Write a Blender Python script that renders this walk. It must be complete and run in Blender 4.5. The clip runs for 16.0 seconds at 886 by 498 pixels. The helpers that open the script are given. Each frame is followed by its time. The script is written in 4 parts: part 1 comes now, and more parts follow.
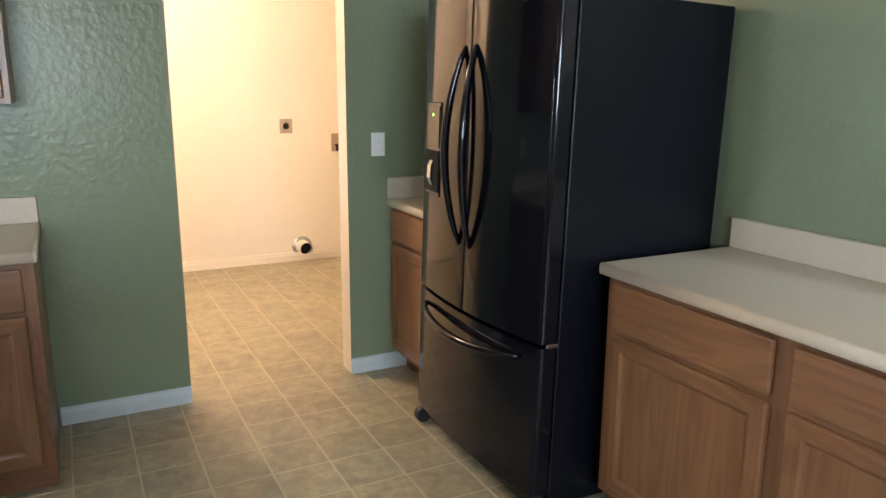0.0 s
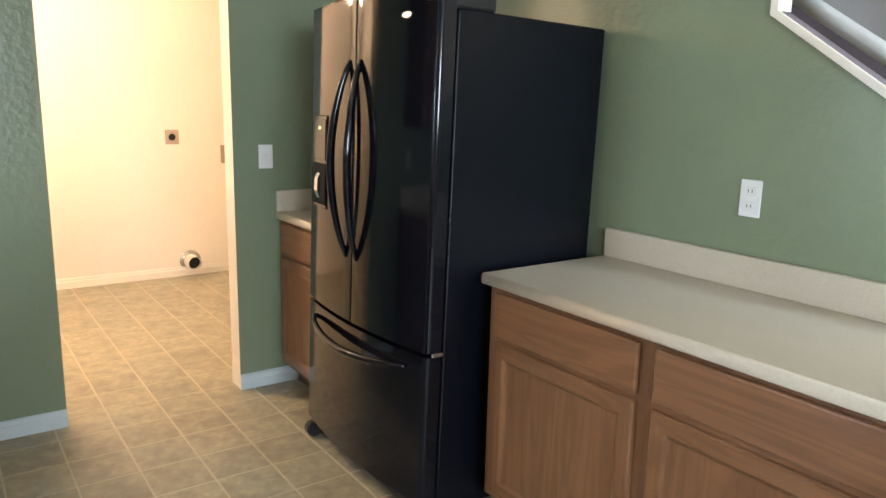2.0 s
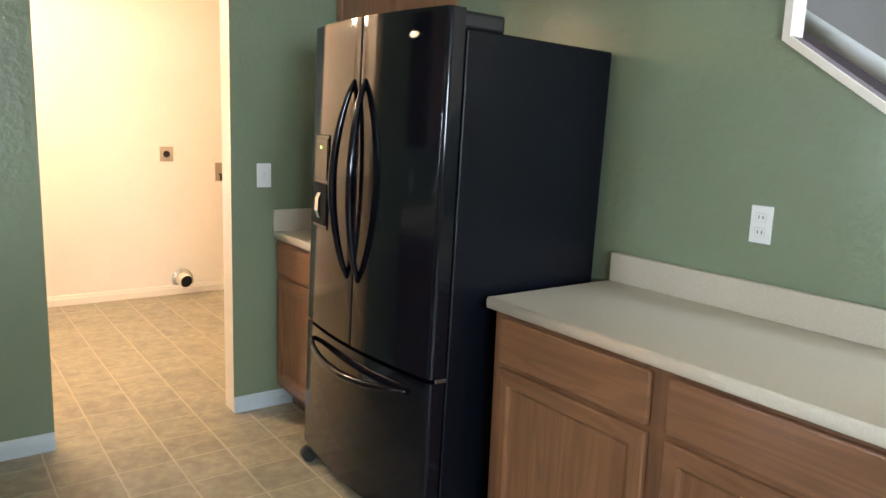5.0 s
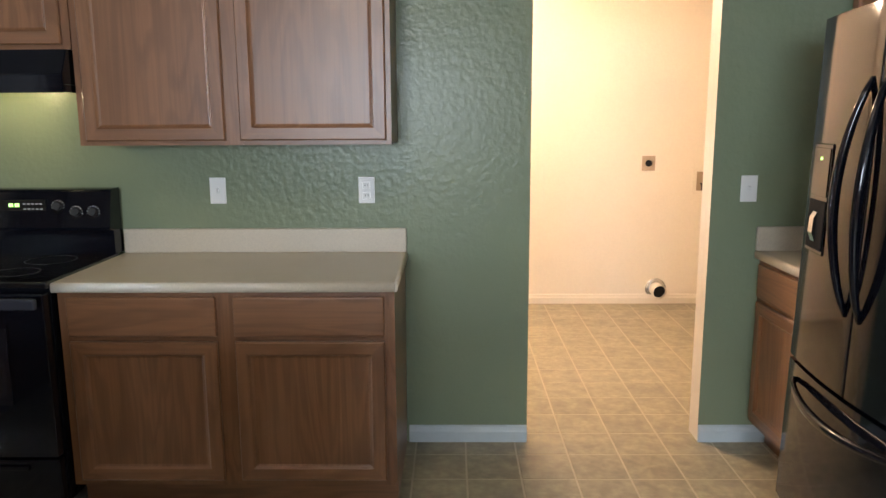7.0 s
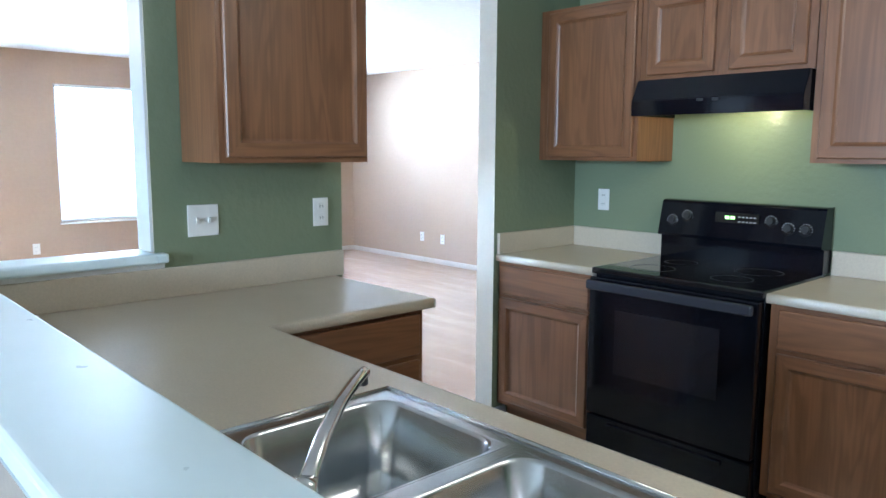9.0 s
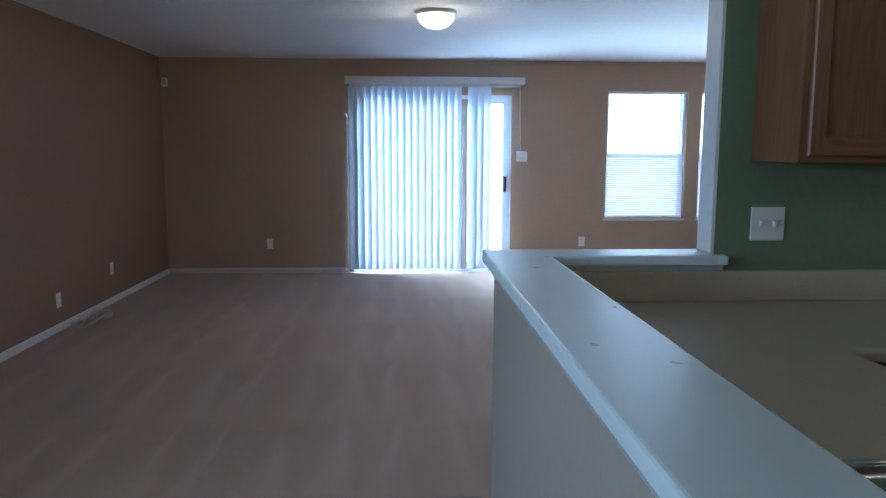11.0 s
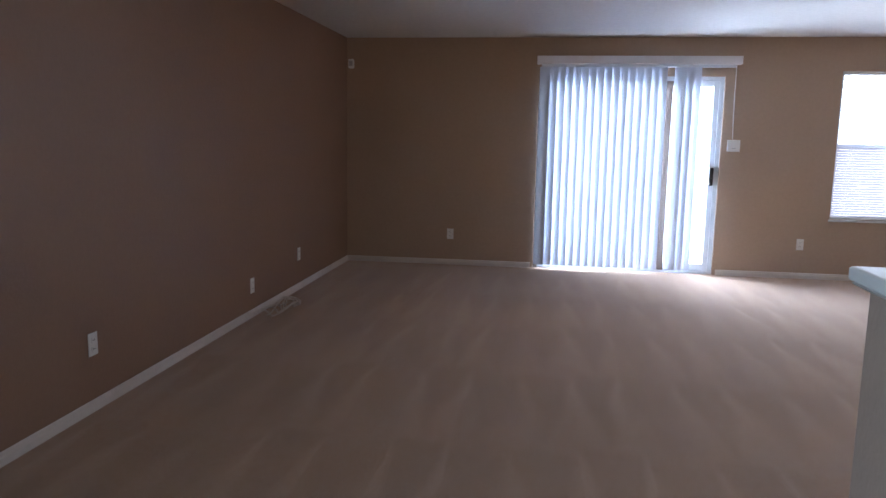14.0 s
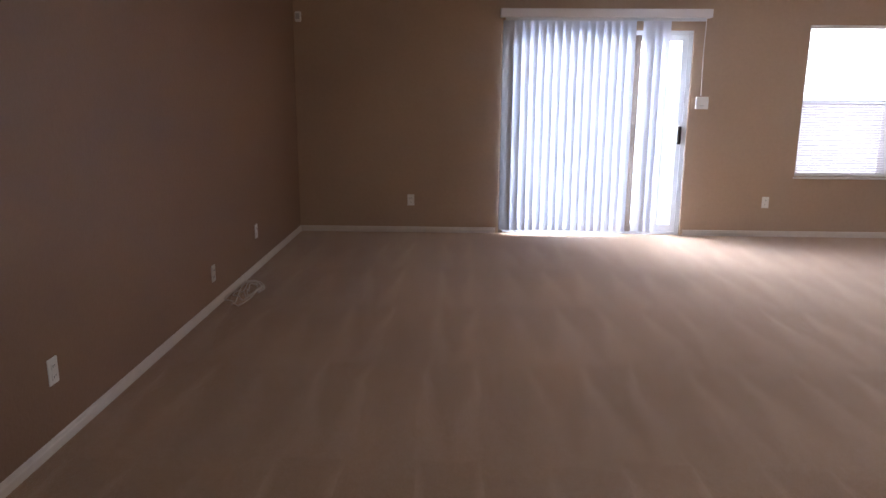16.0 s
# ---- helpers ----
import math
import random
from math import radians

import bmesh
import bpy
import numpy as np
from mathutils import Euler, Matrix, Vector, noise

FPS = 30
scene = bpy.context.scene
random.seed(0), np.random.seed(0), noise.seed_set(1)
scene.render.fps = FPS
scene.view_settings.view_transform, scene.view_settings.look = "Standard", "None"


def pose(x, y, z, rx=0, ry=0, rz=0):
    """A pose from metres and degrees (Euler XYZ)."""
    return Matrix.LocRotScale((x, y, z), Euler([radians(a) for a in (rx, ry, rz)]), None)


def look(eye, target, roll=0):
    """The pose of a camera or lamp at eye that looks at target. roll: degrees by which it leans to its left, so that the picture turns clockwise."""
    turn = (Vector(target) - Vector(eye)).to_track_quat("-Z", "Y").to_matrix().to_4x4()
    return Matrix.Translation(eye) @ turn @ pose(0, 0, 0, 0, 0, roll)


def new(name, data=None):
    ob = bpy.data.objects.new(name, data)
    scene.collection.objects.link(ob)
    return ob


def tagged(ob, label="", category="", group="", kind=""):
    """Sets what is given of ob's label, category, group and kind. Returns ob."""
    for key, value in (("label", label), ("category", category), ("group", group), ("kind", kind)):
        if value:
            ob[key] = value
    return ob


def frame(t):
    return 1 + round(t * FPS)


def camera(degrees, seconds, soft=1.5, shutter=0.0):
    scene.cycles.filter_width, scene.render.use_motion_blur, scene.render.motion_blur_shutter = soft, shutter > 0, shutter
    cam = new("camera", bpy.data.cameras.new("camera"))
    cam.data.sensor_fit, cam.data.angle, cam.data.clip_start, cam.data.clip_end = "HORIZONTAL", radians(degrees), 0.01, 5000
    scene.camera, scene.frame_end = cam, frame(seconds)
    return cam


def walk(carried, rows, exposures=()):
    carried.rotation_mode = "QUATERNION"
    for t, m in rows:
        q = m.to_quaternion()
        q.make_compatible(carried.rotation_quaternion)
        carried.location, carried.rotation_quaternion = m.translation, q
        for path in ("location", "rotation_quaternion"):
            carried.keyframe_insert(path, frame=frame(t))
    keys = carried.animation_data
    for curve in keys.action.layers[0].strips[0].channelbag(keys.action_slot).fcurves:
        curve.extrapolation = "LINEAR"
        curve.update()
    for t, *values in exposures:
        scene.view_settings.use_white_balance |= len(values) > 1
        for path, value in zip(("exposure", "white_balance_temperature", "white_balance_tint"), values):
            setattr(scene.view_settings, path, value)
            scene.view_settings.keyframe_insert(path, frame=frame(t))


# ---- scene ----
cam = camera(62.3, 16.0)
PATH = [
    (0, (2.785, -3.406, 1.456), (3.679, -1.669, 1.026), 0.4),
    (0.5, (2.796, -3.404, 1.457), (3.731, -1.688, 1.032), 0.3),
    (1, (2.818, -3.404, 1.447), (3.805, -1.714, 1.035), 0.6),
    (1.5, (2.809, -3.441, 1.461), (3.867, -1.792, 1.055), 0.9),
    (2, (2.81, -3.463, 1.465), (3.939, -1.86, 1.07), 1.3),
    (2.5, (2.814, -3.465, 1.472), (4.002, -1.903, 1.085), 1.6),
    (3, (2.81, -3.464, 1.474), (4.015, -1.913, 1.099), 1.8),
    (5.3, (2.794, -3.385, 1.464), (3.925, -1.769, 1.134), 2.3),
    (5.5, (2.791, -3.379, 1.464), (3.887, -1.739, 1.134), 2.2),
    (6, (2.8, -3.321, 1.461), (3.698, -1.565, 1.127), 1.7),
    (6.5, (2.823, -3.252, 1.462), (3.316, -1.344, 1.123), 0.6),
    (7, (2.867, -3.232, 1.484), (2.842, -1.263, 1.137), -0.3),
    (7.5, (2.823, -3.206, 1.463), (2.329, -1.296, 1.135), -1.0),
    (8, (2.742, -3.244, 1.451), (1.846, -1.482, 1.147), -0.9),
    (8.5, (2.65, -3.308, 1.448), (1.441, -1.74, 1.161), -0.4),
    (9, (2.581, -3.372, 1.433), (1.118, -2.035, 1.166), 0.3),
    (9.5, (2.584, -3.412, 1.437), (0.898, -2.37, 1.176), -0.1),
    (10, (2.552, -3.412, 1.43), (0.706, -2.689, 1.168), -0.4),
    (10.2, (2.535, -3.421, 1.425), (0.642, -2.831, 1.163), -0.3),
    (12.3, (2.322, -3.598, 1.395), (0.356, -3.848, 1.126), 0.6),
    (12.5, (2.306, -3.637, 1.386), (0.339, -3.875, 1.114), 0.7),
    (13, (2.189, -3.786, 1.378), (0.222, -4.004, 1.094), 1.1),
    (13.5, (2.052, -3.859, 1.381), (0.089, -4.105, 1.088), 1.3),
    (14, (1.879, -3.974, 1.377), (-0.08, -4.245, 1.081), 1.0),
    (14.5, (1.787, -4.058, 1.417), (-0.169, -4.336, 1.106), 0.2),
    (15, (1.759, -4.122, 1.49), (-0.193, -4.374, 1.134), -0.2),
    (15.5, (1.684, -4.241, 1.531), (-0.267, -4.422, 1.129), -0.1),
    (16, (1.478, -4.447, 1.536), (-0.472, -4.502, 1.095), 0.4),
]
EXPOSURES = [(0.0, 0.86, 6500, 13), (1.5, 0.94, 6500, 12), (2.5, 1.15, 6400, 11), (5.5, 0.95, 6400, 11), (7.0, 0.78, 6500, 15), (8.0, 1.28, 5900, 12), (9.0, 1.36, 5300, 8), (9.5, 0.5, 5100, 6), (10.2, -0.42, 4900, 6), (12.3, -0.48, 5700, 18), (14.0, -0.48, 6100, 22), (15.0, -0.55, 6600, 25), (16.0, -0.33, 7100, 28)]
walk(cam, [(t, look(eye, target, roll)) for t, eye, target, roll in PATH], EXPOSURES)

# ---- plan (metres) ----
H = 2.45              # ceiling
XE = 4.90             # east kitchen wall
XW = -6.10            # west living wall
YS = -6.17            # south wall
YL = 2.80             # north living wall
YB = 2.61             # back wall of the laundry
TH = 0.12             # wall thickness
DY, DX0 = -8.6, 0.55  # the dining bay reaches further south
CT = 0.905            # counter top
SPL = 1.012            # top of the backsplash
DOOR = (3.212, 4.008, 2.10)
BAR = (-3.185, -2.965, 1.070)
BARW = (-3.145, -2.957)   # half wall under the ledge
POST = -2.395         # end of the kitchen wall at the pass-through
PASS = -1.597         # its other end, at the passage
STRIP = -0.375        # where vinyl meets carpet

# ---- world and light ----
world = bpy.data.worlds.new("sky")
scene.world = world
world.use_nodes = True
wn = world.node_tree.nodes
sky = wn.new("ShaderNodeTexSky")
sky.sky_type = "NISHITA"
sky.sun_disc = False
sky.sun_elevation = radians(55)
sky.sun_rotation = radians(120)
world.node_tree.links.new(sky.outputs[0], wn["Background"].inputs[0])
wn["Background"].inputs[1].default_value = 0.12


def lamp(name, kind, m, power, colour, **settings):
    data = bpy.data.lights.new(name, kind)
    data.energy, data.color = power, colour
    for key, value in settings.items():
        if key == "size":
            data.shape, data.size, data.size_y = "RECTANGLE", value[0], value[1]
        elif key == "soft":
            data.shadow_soft_size = value
        elif key == "spread":
            data.spread = radians(value)
        elif key == "angle":
            data.angle = value
    ob = new(name, data)
    ob.matrix_world = m
    return ob


DAY = (0.74, 0.88, 1.0)
WARM = (1.0, 0.66, 0.36)
lamp("sun", "SUN", look((20, -12, 30), (0, 0, 0)), 2.5, (1.0, 0.95, 0.88), angle=radians(0.6))
lamp("slider_daylight", "AREA", look((XW - 0.34, -3.14, 1.10), (XW + 2.66, -3.14, 0.52)), 640, (0.68, 0.86, 1.0), size=(2.1, 2.32), spread=135)
lamp("window_daylight", "AREA", look((XW - 0.25, -0.60, 1.375), (0, -0.60, 1.375)), 42, DAY, size=(0.95, 1.5), spread=120)
lamp("window_daylight", "AREA", look((XW - 0.25, 0.55, 1.375), (0, 0.55, 1.375)), 120, DAY, size=(0.95, 1.5), spread=120)
# lamp of the added third window, brightens the north wall and passage
lamp("window_daylight", "AREA", look((XW - 0.25, 1.70, 1.375), (0, 1.70, 1.375)), 72, DAY, size=(0.95, 1.5), spread=110)
lamp("dining_daylight", "AREA", look((2.0, DY - 0.16, 1.78), (2.0, 0, 1.6)), 185, DAY, size=(2.6, 0.95))
lamp("stair_daylight", "AREA", look((5.5, -5.6, 3.6), (5.5, -2.6, 1.6)), 75, DAY, size=(0.8, 0.8))
lamp("living_bulb", "POINT", pose(-3.2, -3.21, 2.31), 6, (1.0, 0.78, 0.52), soft=0.09)
# added fill from an unseen ceiling lamp, lifts the low cabinet fronts
lamp("kitchen_bulb", "POINT", pose(2.4, -1.6, 2.29), 4, (1.0, 0.90, 0.76), soft=0.13)
lamp("laundry_bulb", "POINT", pose(2.95, 1.4, 2.30), 66, (1.0, 0.71, 0.47), soft=0.1)
lamp("hood_bulb", "POINT", pose(1.02, -0.22, 1.606), 2.0, (1.0, 0.84, 0.42), soft=0.0)


# ---- materials ----
def material(name, colour, rough=0.5, metal=0.0, spec=0.5, grain=0.0, grain_scale=60.0, stain=0.0, stain_scale=2.5,
             bump=0.0, bump_scale=200.0, stretch=(1, 1, 1), tint=None, rough_var=0.0, per_object=0.0, detail=6.0):
    """Paint, plastic, fabric: colour with variation at two scales, and fine relief."""
    m = bpy.data.materials.new(name)
    m.use_nodes = True
    nt = m.node_tree
    n, ln = nt.nodes, nt.links
    b = n["Principled BSDF"]
    b.inputs["Roughness"].default_value = rough
    b.inputs["Metallic"].default_value = metal
    b.inputs["Specular IOR Level"].default_value = spec
    tc = n.new("ShaderNodeTexCoord")
    mp = n.new("ShaderNodeMapping")
    mp.inputs["Scale"].default_value = stretch
    ln.new(tc.outputs["Object"], mp.inputs["Vector"])
    vec = mp.outputs[0]
    info = n.new("ShaderNodeObjectInfo")
    if per_object:
        add = n.new("ShaderNodeVectorMath")
        add.operation = "MULTIPLY_ADD"
        add.inputs[1].default_value = (7.3, 3.1, 5.7)
        ln.new(info.outputs["Random"], add.inputs[0])
        ln.new(vec, add.inputs[2])
        vec = add.outputs[0]

    def noise_at(scale, det):
        t = n.new("ShaderNodeTexNoise")
        t.inputs["Scale"].default_value, t.inputs["Detail"].default_value = scale, det
        ln.new(vec, t.inputs["Vector"])
        return t.outputs["Fac"]

    col = n.new("ShaderNodeRGB").outputs[0]
    col.default_value = (*colour, 1)
    dark = tint or tuple(c * 0.55 for c in colour)
    for amount, scale, det in ((grain, grain_scale, detail), (stain, stain_scale, 3.0)):
        if amount:
            ramp = n.new("ShaderNodeMapRange")
            ramp.inputs["From Min"].default_value, ramp.inputs["From Max"].default_value = 0.35, 0.7
            ramp.inputs["To Max"].default_value = amount
            ln.new(noise_at(scale, det), ramp.inputs["Value"])
            mix = n.new("ShaderNodeMix")
            mix.data_type = "RGBA"
            ln.new(ramp.outputs[0], mix.inputs["Factor"])
            ln.new(col, mix.inputs["A"])
            mix.inputs["B"].default_value = (*dark, 1)
            col = mix.outputs["Result"]
    if per_object:
        hsv = n.new("ShaderNodeHueSaturation")
        r = n.new("ShaderNodeMapRange")
        r.inputs["To Min"].default_value, r.inputs["To Max"].default_value = 1 - per_object, 1 + per_object
        ln.new(info.outputs["Random"], r.inputs["Value"])
        ln.new(r.outputs[0], hsv.inputs["Value"])
        ln.new(col, hsv.inputs["Color"])
        col = hsv.outputs[0]
    ln.new(col, b.inputs["Base Color"])
    if rough_var:
        r = n.new("ShaderNodeMapRange")
        r.inputs["To Min"].default_value, r.inputs["To Max"].default_value = rough - rough_var, rough + rough_var
        ln.new(noise_at(stain_scale * 3, 4.0), r.inputs["Value"])
        ln.new(r.outputs[0], b.inputs["Roughness"])
    if bump:
        bp = n.new("ShaderNodeBump")
        bp.inputs["Strength"].default_value, bp.inputs["Distance"].default_value = bump, 0.004
        ln.new(noise_at(bump_scale, 3.0), bp.inputs["Height"])
        ln.new(bp.outputs[0], b.inputs["Normal"])
    return m


def wood(name, colour, dark, along):
    """Oak: long fine grain along one axis (0, 1 or 2), with cathedral bands and pores."""
    m = bpy.data.materials.new(name)
    m.use_nodes = True
    n, ln = m.node_tree.nodes, m.node_tree.links
    b = n["Principled BSDF"]
    tc, info = n.new("ShaderNodeTexCoord"), n.new("ShaderNodeObjectInfo")
    add = n.new("ShaderNodeVectorMath")
    add.operation = "MULTIPLY_ADD"
    add.inputs[1].default_value = (3.7, 5.3, 4.1)
    ln.new(info.outputs["Random"], add.inputs[0])
    ln.new(tc.outputs["Object"], add.inputs[2])
    facs = []
    for scale, long, det, dist in ((6.0, 0.12, 2.0, 1.6), (95.0, 0.02, 5.0, 0.0), (3.0, 0.5, 3.0, 0.0)):
        mp = n.new("ShaderNodeMapping")
        s = [1.0, 1.0, 1.0]
        s[along] = long
        mp.inputs["Scale"].default_value = s
        ln.new(add.outputs[0], mp.inputs["Vector"])
        t = n.new("ShaderNodeTexNoise")
        t.inputs["Scale"].default_value, t.inputs["Detail"].default_value, t.inputs["Distortion"].default_value = scale, det, dist
        ln.new(mp.outputs[0], t.inputs["Vector"])
        facs.append(t.outputs["Fac"])
    bands = n.new("ShaderNodeMath")
    bands.operation = "MULTIPLY"
    bands.inputs[1].default_value = 34.0
    ln.new(facs[0], bands.inputs[0])
    sine = n.new("ShaderNodeMath")
    sine.operation = "SINE"
    ln.new(bands.outputs[0], sine.inputs[0])
    col = n.new("ShaderNodeRGB").outputs[0]
    col.default_value = (*colour, 1)
    for fac, lo, hi, amount in ((sine.outputs[0], -0.2, 1.0, 0.42), (facs[1], 0.42, 0.8, 0.55), (facs[2], 0.4, 0.75, 0.35)):
        r = n.new("ShaderNodeMapRange")
        r.inputs["From Min"].default_value, r.inputs["From Max"].default_value, r.inputs["To Max"].default_value = lo, hi, amount
        ln.new(fac, r.inputs["Value"])
        mix = n.new("ShaderNodeMix")
        mix.data_type = "RGBA"
        ln.new(r.outputs[0], mix.inputs["Factor"])
        ln.new(col, mix.inputs["A"])
        mix.inputs["B"].default_value = (*dark, 1)
        col = mix.outputs["Result"]
    ln.new(col, b.inputs["Base Color"])
    b.inputs["Roughness"].default_value = 0.36
    b.inputs["Coat Weight"].default_value = 0.25
    b.inputs["Coat Roughness"].default_value = 0.3
    bp = n.new("ShaderNodeBump")
    bp.inputs["Strength"].default_value, bp.inputs["Distance"].default_value = 0.25, 0.002
    ln.new(facs[1], bp.inputs["Height"])
    ln.new(bp.outputs[0], b.inputs["Normal"])
    return m


def carpet_material():
    """Cut pile with vacuum strokes: wedges of pile leaning two ways."""
    m = material("carpet", (0.45, 0.296, 0.198), rough=0.95, spec=0.1, grain=0.5, grain_scale=140, stain=0.25, stain_scale=1.2, bump=0.8, bump_scale=260)
    n, ln = m.node_tree.nodes, m.node_tree.links
    b = n["Principled BSDF"]
    base = b.inputs["Base Color"].links[0].from_socket
    tc = n.new("ShaderNodeTexCoord")
    sep = n.new("ShaderNodeSeparateXYZ")
    ln.new(tc.outputs["Object"], sep.inputs[0])

    def op(kind, a, bb):
        k = n.new("ShaderNodeMath")
        k.operation = kind
        for i, v in enumerate((a, bb)):
            if isinstance(v, (int, float)):
                k.inputs[i].default_value = v
            else:
                ln.new(v, k.inputs[i])
        return k.outputs[0]

    wob = n.new("ShaderNodeTexNoise")
    wob.inputs["Scale"].default_value = 1.6
    ln.new(tc.outputs["Object"], wob.inputs["Vector"])
    yy = op("ADD", op("MULTIPLY", sep.outputs[1], 3.5), op("MULTIPLY", wob.outputs["Fac"], 0.5))
    cell = n.new("ShaderNodeTexWhiteNoise")
    cell.noise_dimensions = "1D"
    ln.new(op("FLOOR", yy, 0), cell.inputs["W"])
    xx = op("ADD", op("ADD", op("MULTIPLY", sep.outputs[0], 0.92), op("MULTIPLY", wob.outputs["Fac"], 0.14)), op("MULTIPLY", cell.outputs["Value"], 0.16))
    tri = op("PINGPONG", yy, 0.5)
    saw = op("FRACT", xx, 0)
    soft = n.new("ShaderNodeMapRange")
    ln.new(op("SUBTRACT", op("MULTIPLY", saw, 0.5), tri), soft.inputs["Value"])
    soft.inputs["From Min"].default_value, soft.inputs["From Max"].default_value = -0.09, 0.09
    fade = op("MULTIPLY", op("SUBTRACT", 1.1, op("MULTIPLY", saw, 0.75)), op("ADD", 0.45, cell.outputs["Value"]))
    ln.new(op("MULTIPLY", fade, 0.25), soft.inputs["To Max"])
    b.inputs["Sheen Weight"].default_value = 0.4
    b.inputs["Sheen Roughness"].default_value = 0.3
    mix = n.new("ShaderNodeMix")
    mix.data_type = "RGBA"
    ln.new(soft.outputs[0], mix.inputs["Factor"])
    ln.new(base, mix.inputs["A"])
    mix.inputs["B"].default_value = (0.63, 0.455, 0.34, 1)
    ln.new(mix.outputs["Result"], b.inputs["Base Color"])
    return m


def glass_material():
    m = bpy.data.materials.new("window_glass")
    m.use_nodes = True
    b = m.node_tree.nodes["Principled BSDF"]
    b.inputs["Transmission Weight"].default_value = 1.0
    b.inputs["Roughness"].default_value = 0.0
    b.inputs["IOR"].default_value = 1.1
    return m


def blind_material(name, colour, through_amount):
    m = bpy.data.materials.new(name)
    m.use_nodes = True
    n, ln = m.node_tree.nodes, m.node_tree.links
    b, out = n["Principled BSDF"], n["Material Output"]
    b.inputs["Base Color"].default_value = (*colour, 1)
    b.inputs["Roughness"].default_value = 0.55
    tr = n.new("ShaderNodeBsdfTranslucent")
    tr.inputs[0].default_value = (*colour, 1)
    mix = n.new("ShaderNodeMixShader")
    mix.inputs[0].default_value = through_amount
    ln.new(b.outputs[0], mix.inputs[1])
    ln.new(tr.outputs[0], mix.inputs[2])
    ln.new(mix.outputs[0], out.inputs[0])
    return m


def glow(name, colour, strength):
    m = bpy.data.materials.new(name)
    m.use_nodes = True
    b = m.node_tree.nodes["Principled BSDF"]
    b.inputs["Base Color"].default_value = (0.9, 0.88, 0.82, 1)
    b.inputs["Emission Color"].default_value = (*colour, 1)
    b.inputs["Emission Strength"].default_value = strength
    return m


GREEN = material("green_wall_paint", (0.212, 0.252, 0.164), rough=0.26, spec=0.25, grain=0.06, grain_scale=110, stain=0.03, stain_scale=0.9, bump=0.7, bump_scale=34, rough_var=0.03)
BEIGE = material("beige_wall_paint", (0.455, 0.335, 0.245), rough=0.7, spec=0.2, grain=0.1, grain_scale=30, stain=0.1, stain_scale=1.2, bump=0.35, bump_scale=60)
# beige taken darker for the dim south wall: its shade is in the colour
SHADED_BEIGE = material("shaded_beige_wall_paint", (0.272, 0.165, 0.106), rough=0.55, spec=0.25, grain=0.1, grain_scale=30, stain=0.1, stain_scale=1.2, bump=0.35, bump_scale=60)
GREIGE = material("greige_wall_paint", (0.40, 0.345, 0.29), rough=0.5, grain=0.1, grain_scale=30, stain=0.1, stain_scale=1.2, bump=0.35, bump_scale=60)
CREAM = material("cream_wall_paint", (0.78, 0.72, 0.62), rough=0.55, grain=0.08, stain=0.08, bump=0.3, bump_scale=60)
STAIRGREY = material("pale_grey_wall_paint", (0.55, 0.53, 0.52), rough=0.6, grain=0.08, stain=0.1, bump=0.3, bump_scale=60)
CEIL = material("white_textured_ceiling", (0.72, 0.71, 0.69), rough=0.8, grain=0.15, grain_scale=25, bump=1.0, bump_scale=38)
WHITE = material("white_trim_paint", (0.74, 0.75, 0.74), rough=0.38, grain=0.1, grain_scale=20, stain=0.12, stain_scale=3)
BARTOP = material("white_ledge_paint", (0.71, 0.81, 0.82), rough=0.30, stain=0.1, stain_scale=4, rough_var=0.06)
PLASTIC = material("white_plastic", (0.78, 0.78, 0.76), rough=0.35)
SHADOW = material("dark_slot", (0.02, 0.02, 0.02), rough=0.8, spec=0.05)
SKIRT = material("cream_baseboard_paint", (0.66, 0.60, 0.55), rough=0.45, grain=0.1, grain_scale=20, stain=0.2, stain_scale=3)
BLUEWHITE = material("cool_white_baseboard_paint", (0.56, 0.63, 0.65), rough=0.42, grain=0.1, grain_scale=20, stain=0.2, stain_scale=3)
OAK = [wood("oak_grain_%s" % "xyz"[i], (0.235, 0.106, 0.046), (0.112, 0.046, 0.019), i) for i in range(3)]
LAMINATE = material("beige_laminate", (0.58, 0.508, 0.40), rough=0.36, grain=0.22, grain_scale=160, stain=0.08, stain_scale=3, rough_var=0.05)
BLACK = material("black_gloss_enamel", (0.004, 0.0048, 0.008), rough=0.08, spec=0.32, bump=0.015, bump_scale=60, rough_var=0.03)
BLACKSIDE = material("black_textured_enamel", (0.0035, 0.0045, 0.008), rough=0.24, spec=0.22, bump=0.5, bump_scale=160)
BLACKMAT = material("black_plastic", (0.015, 0.015, 0.016), rough=0.45)
BLACKGLASS = material("black_glass", (0.008, 0.008, 0.009), rough=0.06, spec=0.6)
OVENWIN = material("oven_window_glass", (0.012, 0.013, 0.018), rough=0.08, spec=0.6)
STEEL = material("brushed_steel", (0.54, 0.56, 0.57), rough=0.24, metal=1.0, grain=0.15, grain_scale=90, stretch=(0.1, 1, 1), rough_var=0.06)
CHROME = material("chrome", (0.75, 0.75, 0.75), rough=0.12, metal=1.0)
RINGMARK = material("faint_ring_print", (0.018, 0.018, 0.018), rough=0.3)
GREYMARK = material("grey_print", (0.45, 0.45, 0.45), rough=0.5)
VINYL = material("vinyl_tile", (0.41, 0.365, 0.25), rough=0.38, grain=0.5, grain_scale=34, stain=0.7, stain_scale=13, tint=(0.20, 0.185, 0.14), bump=0.15, bump_scale=60, per_object=0.06, rough_var=0.08)
GROUT = material("vinyl_joint", (0.52, 0.46, 0.34), rough=0.45, grain=0.2, grain_scale=30, stain=0.2)
CARPET = carpet_material()
GLASS = glass_material()
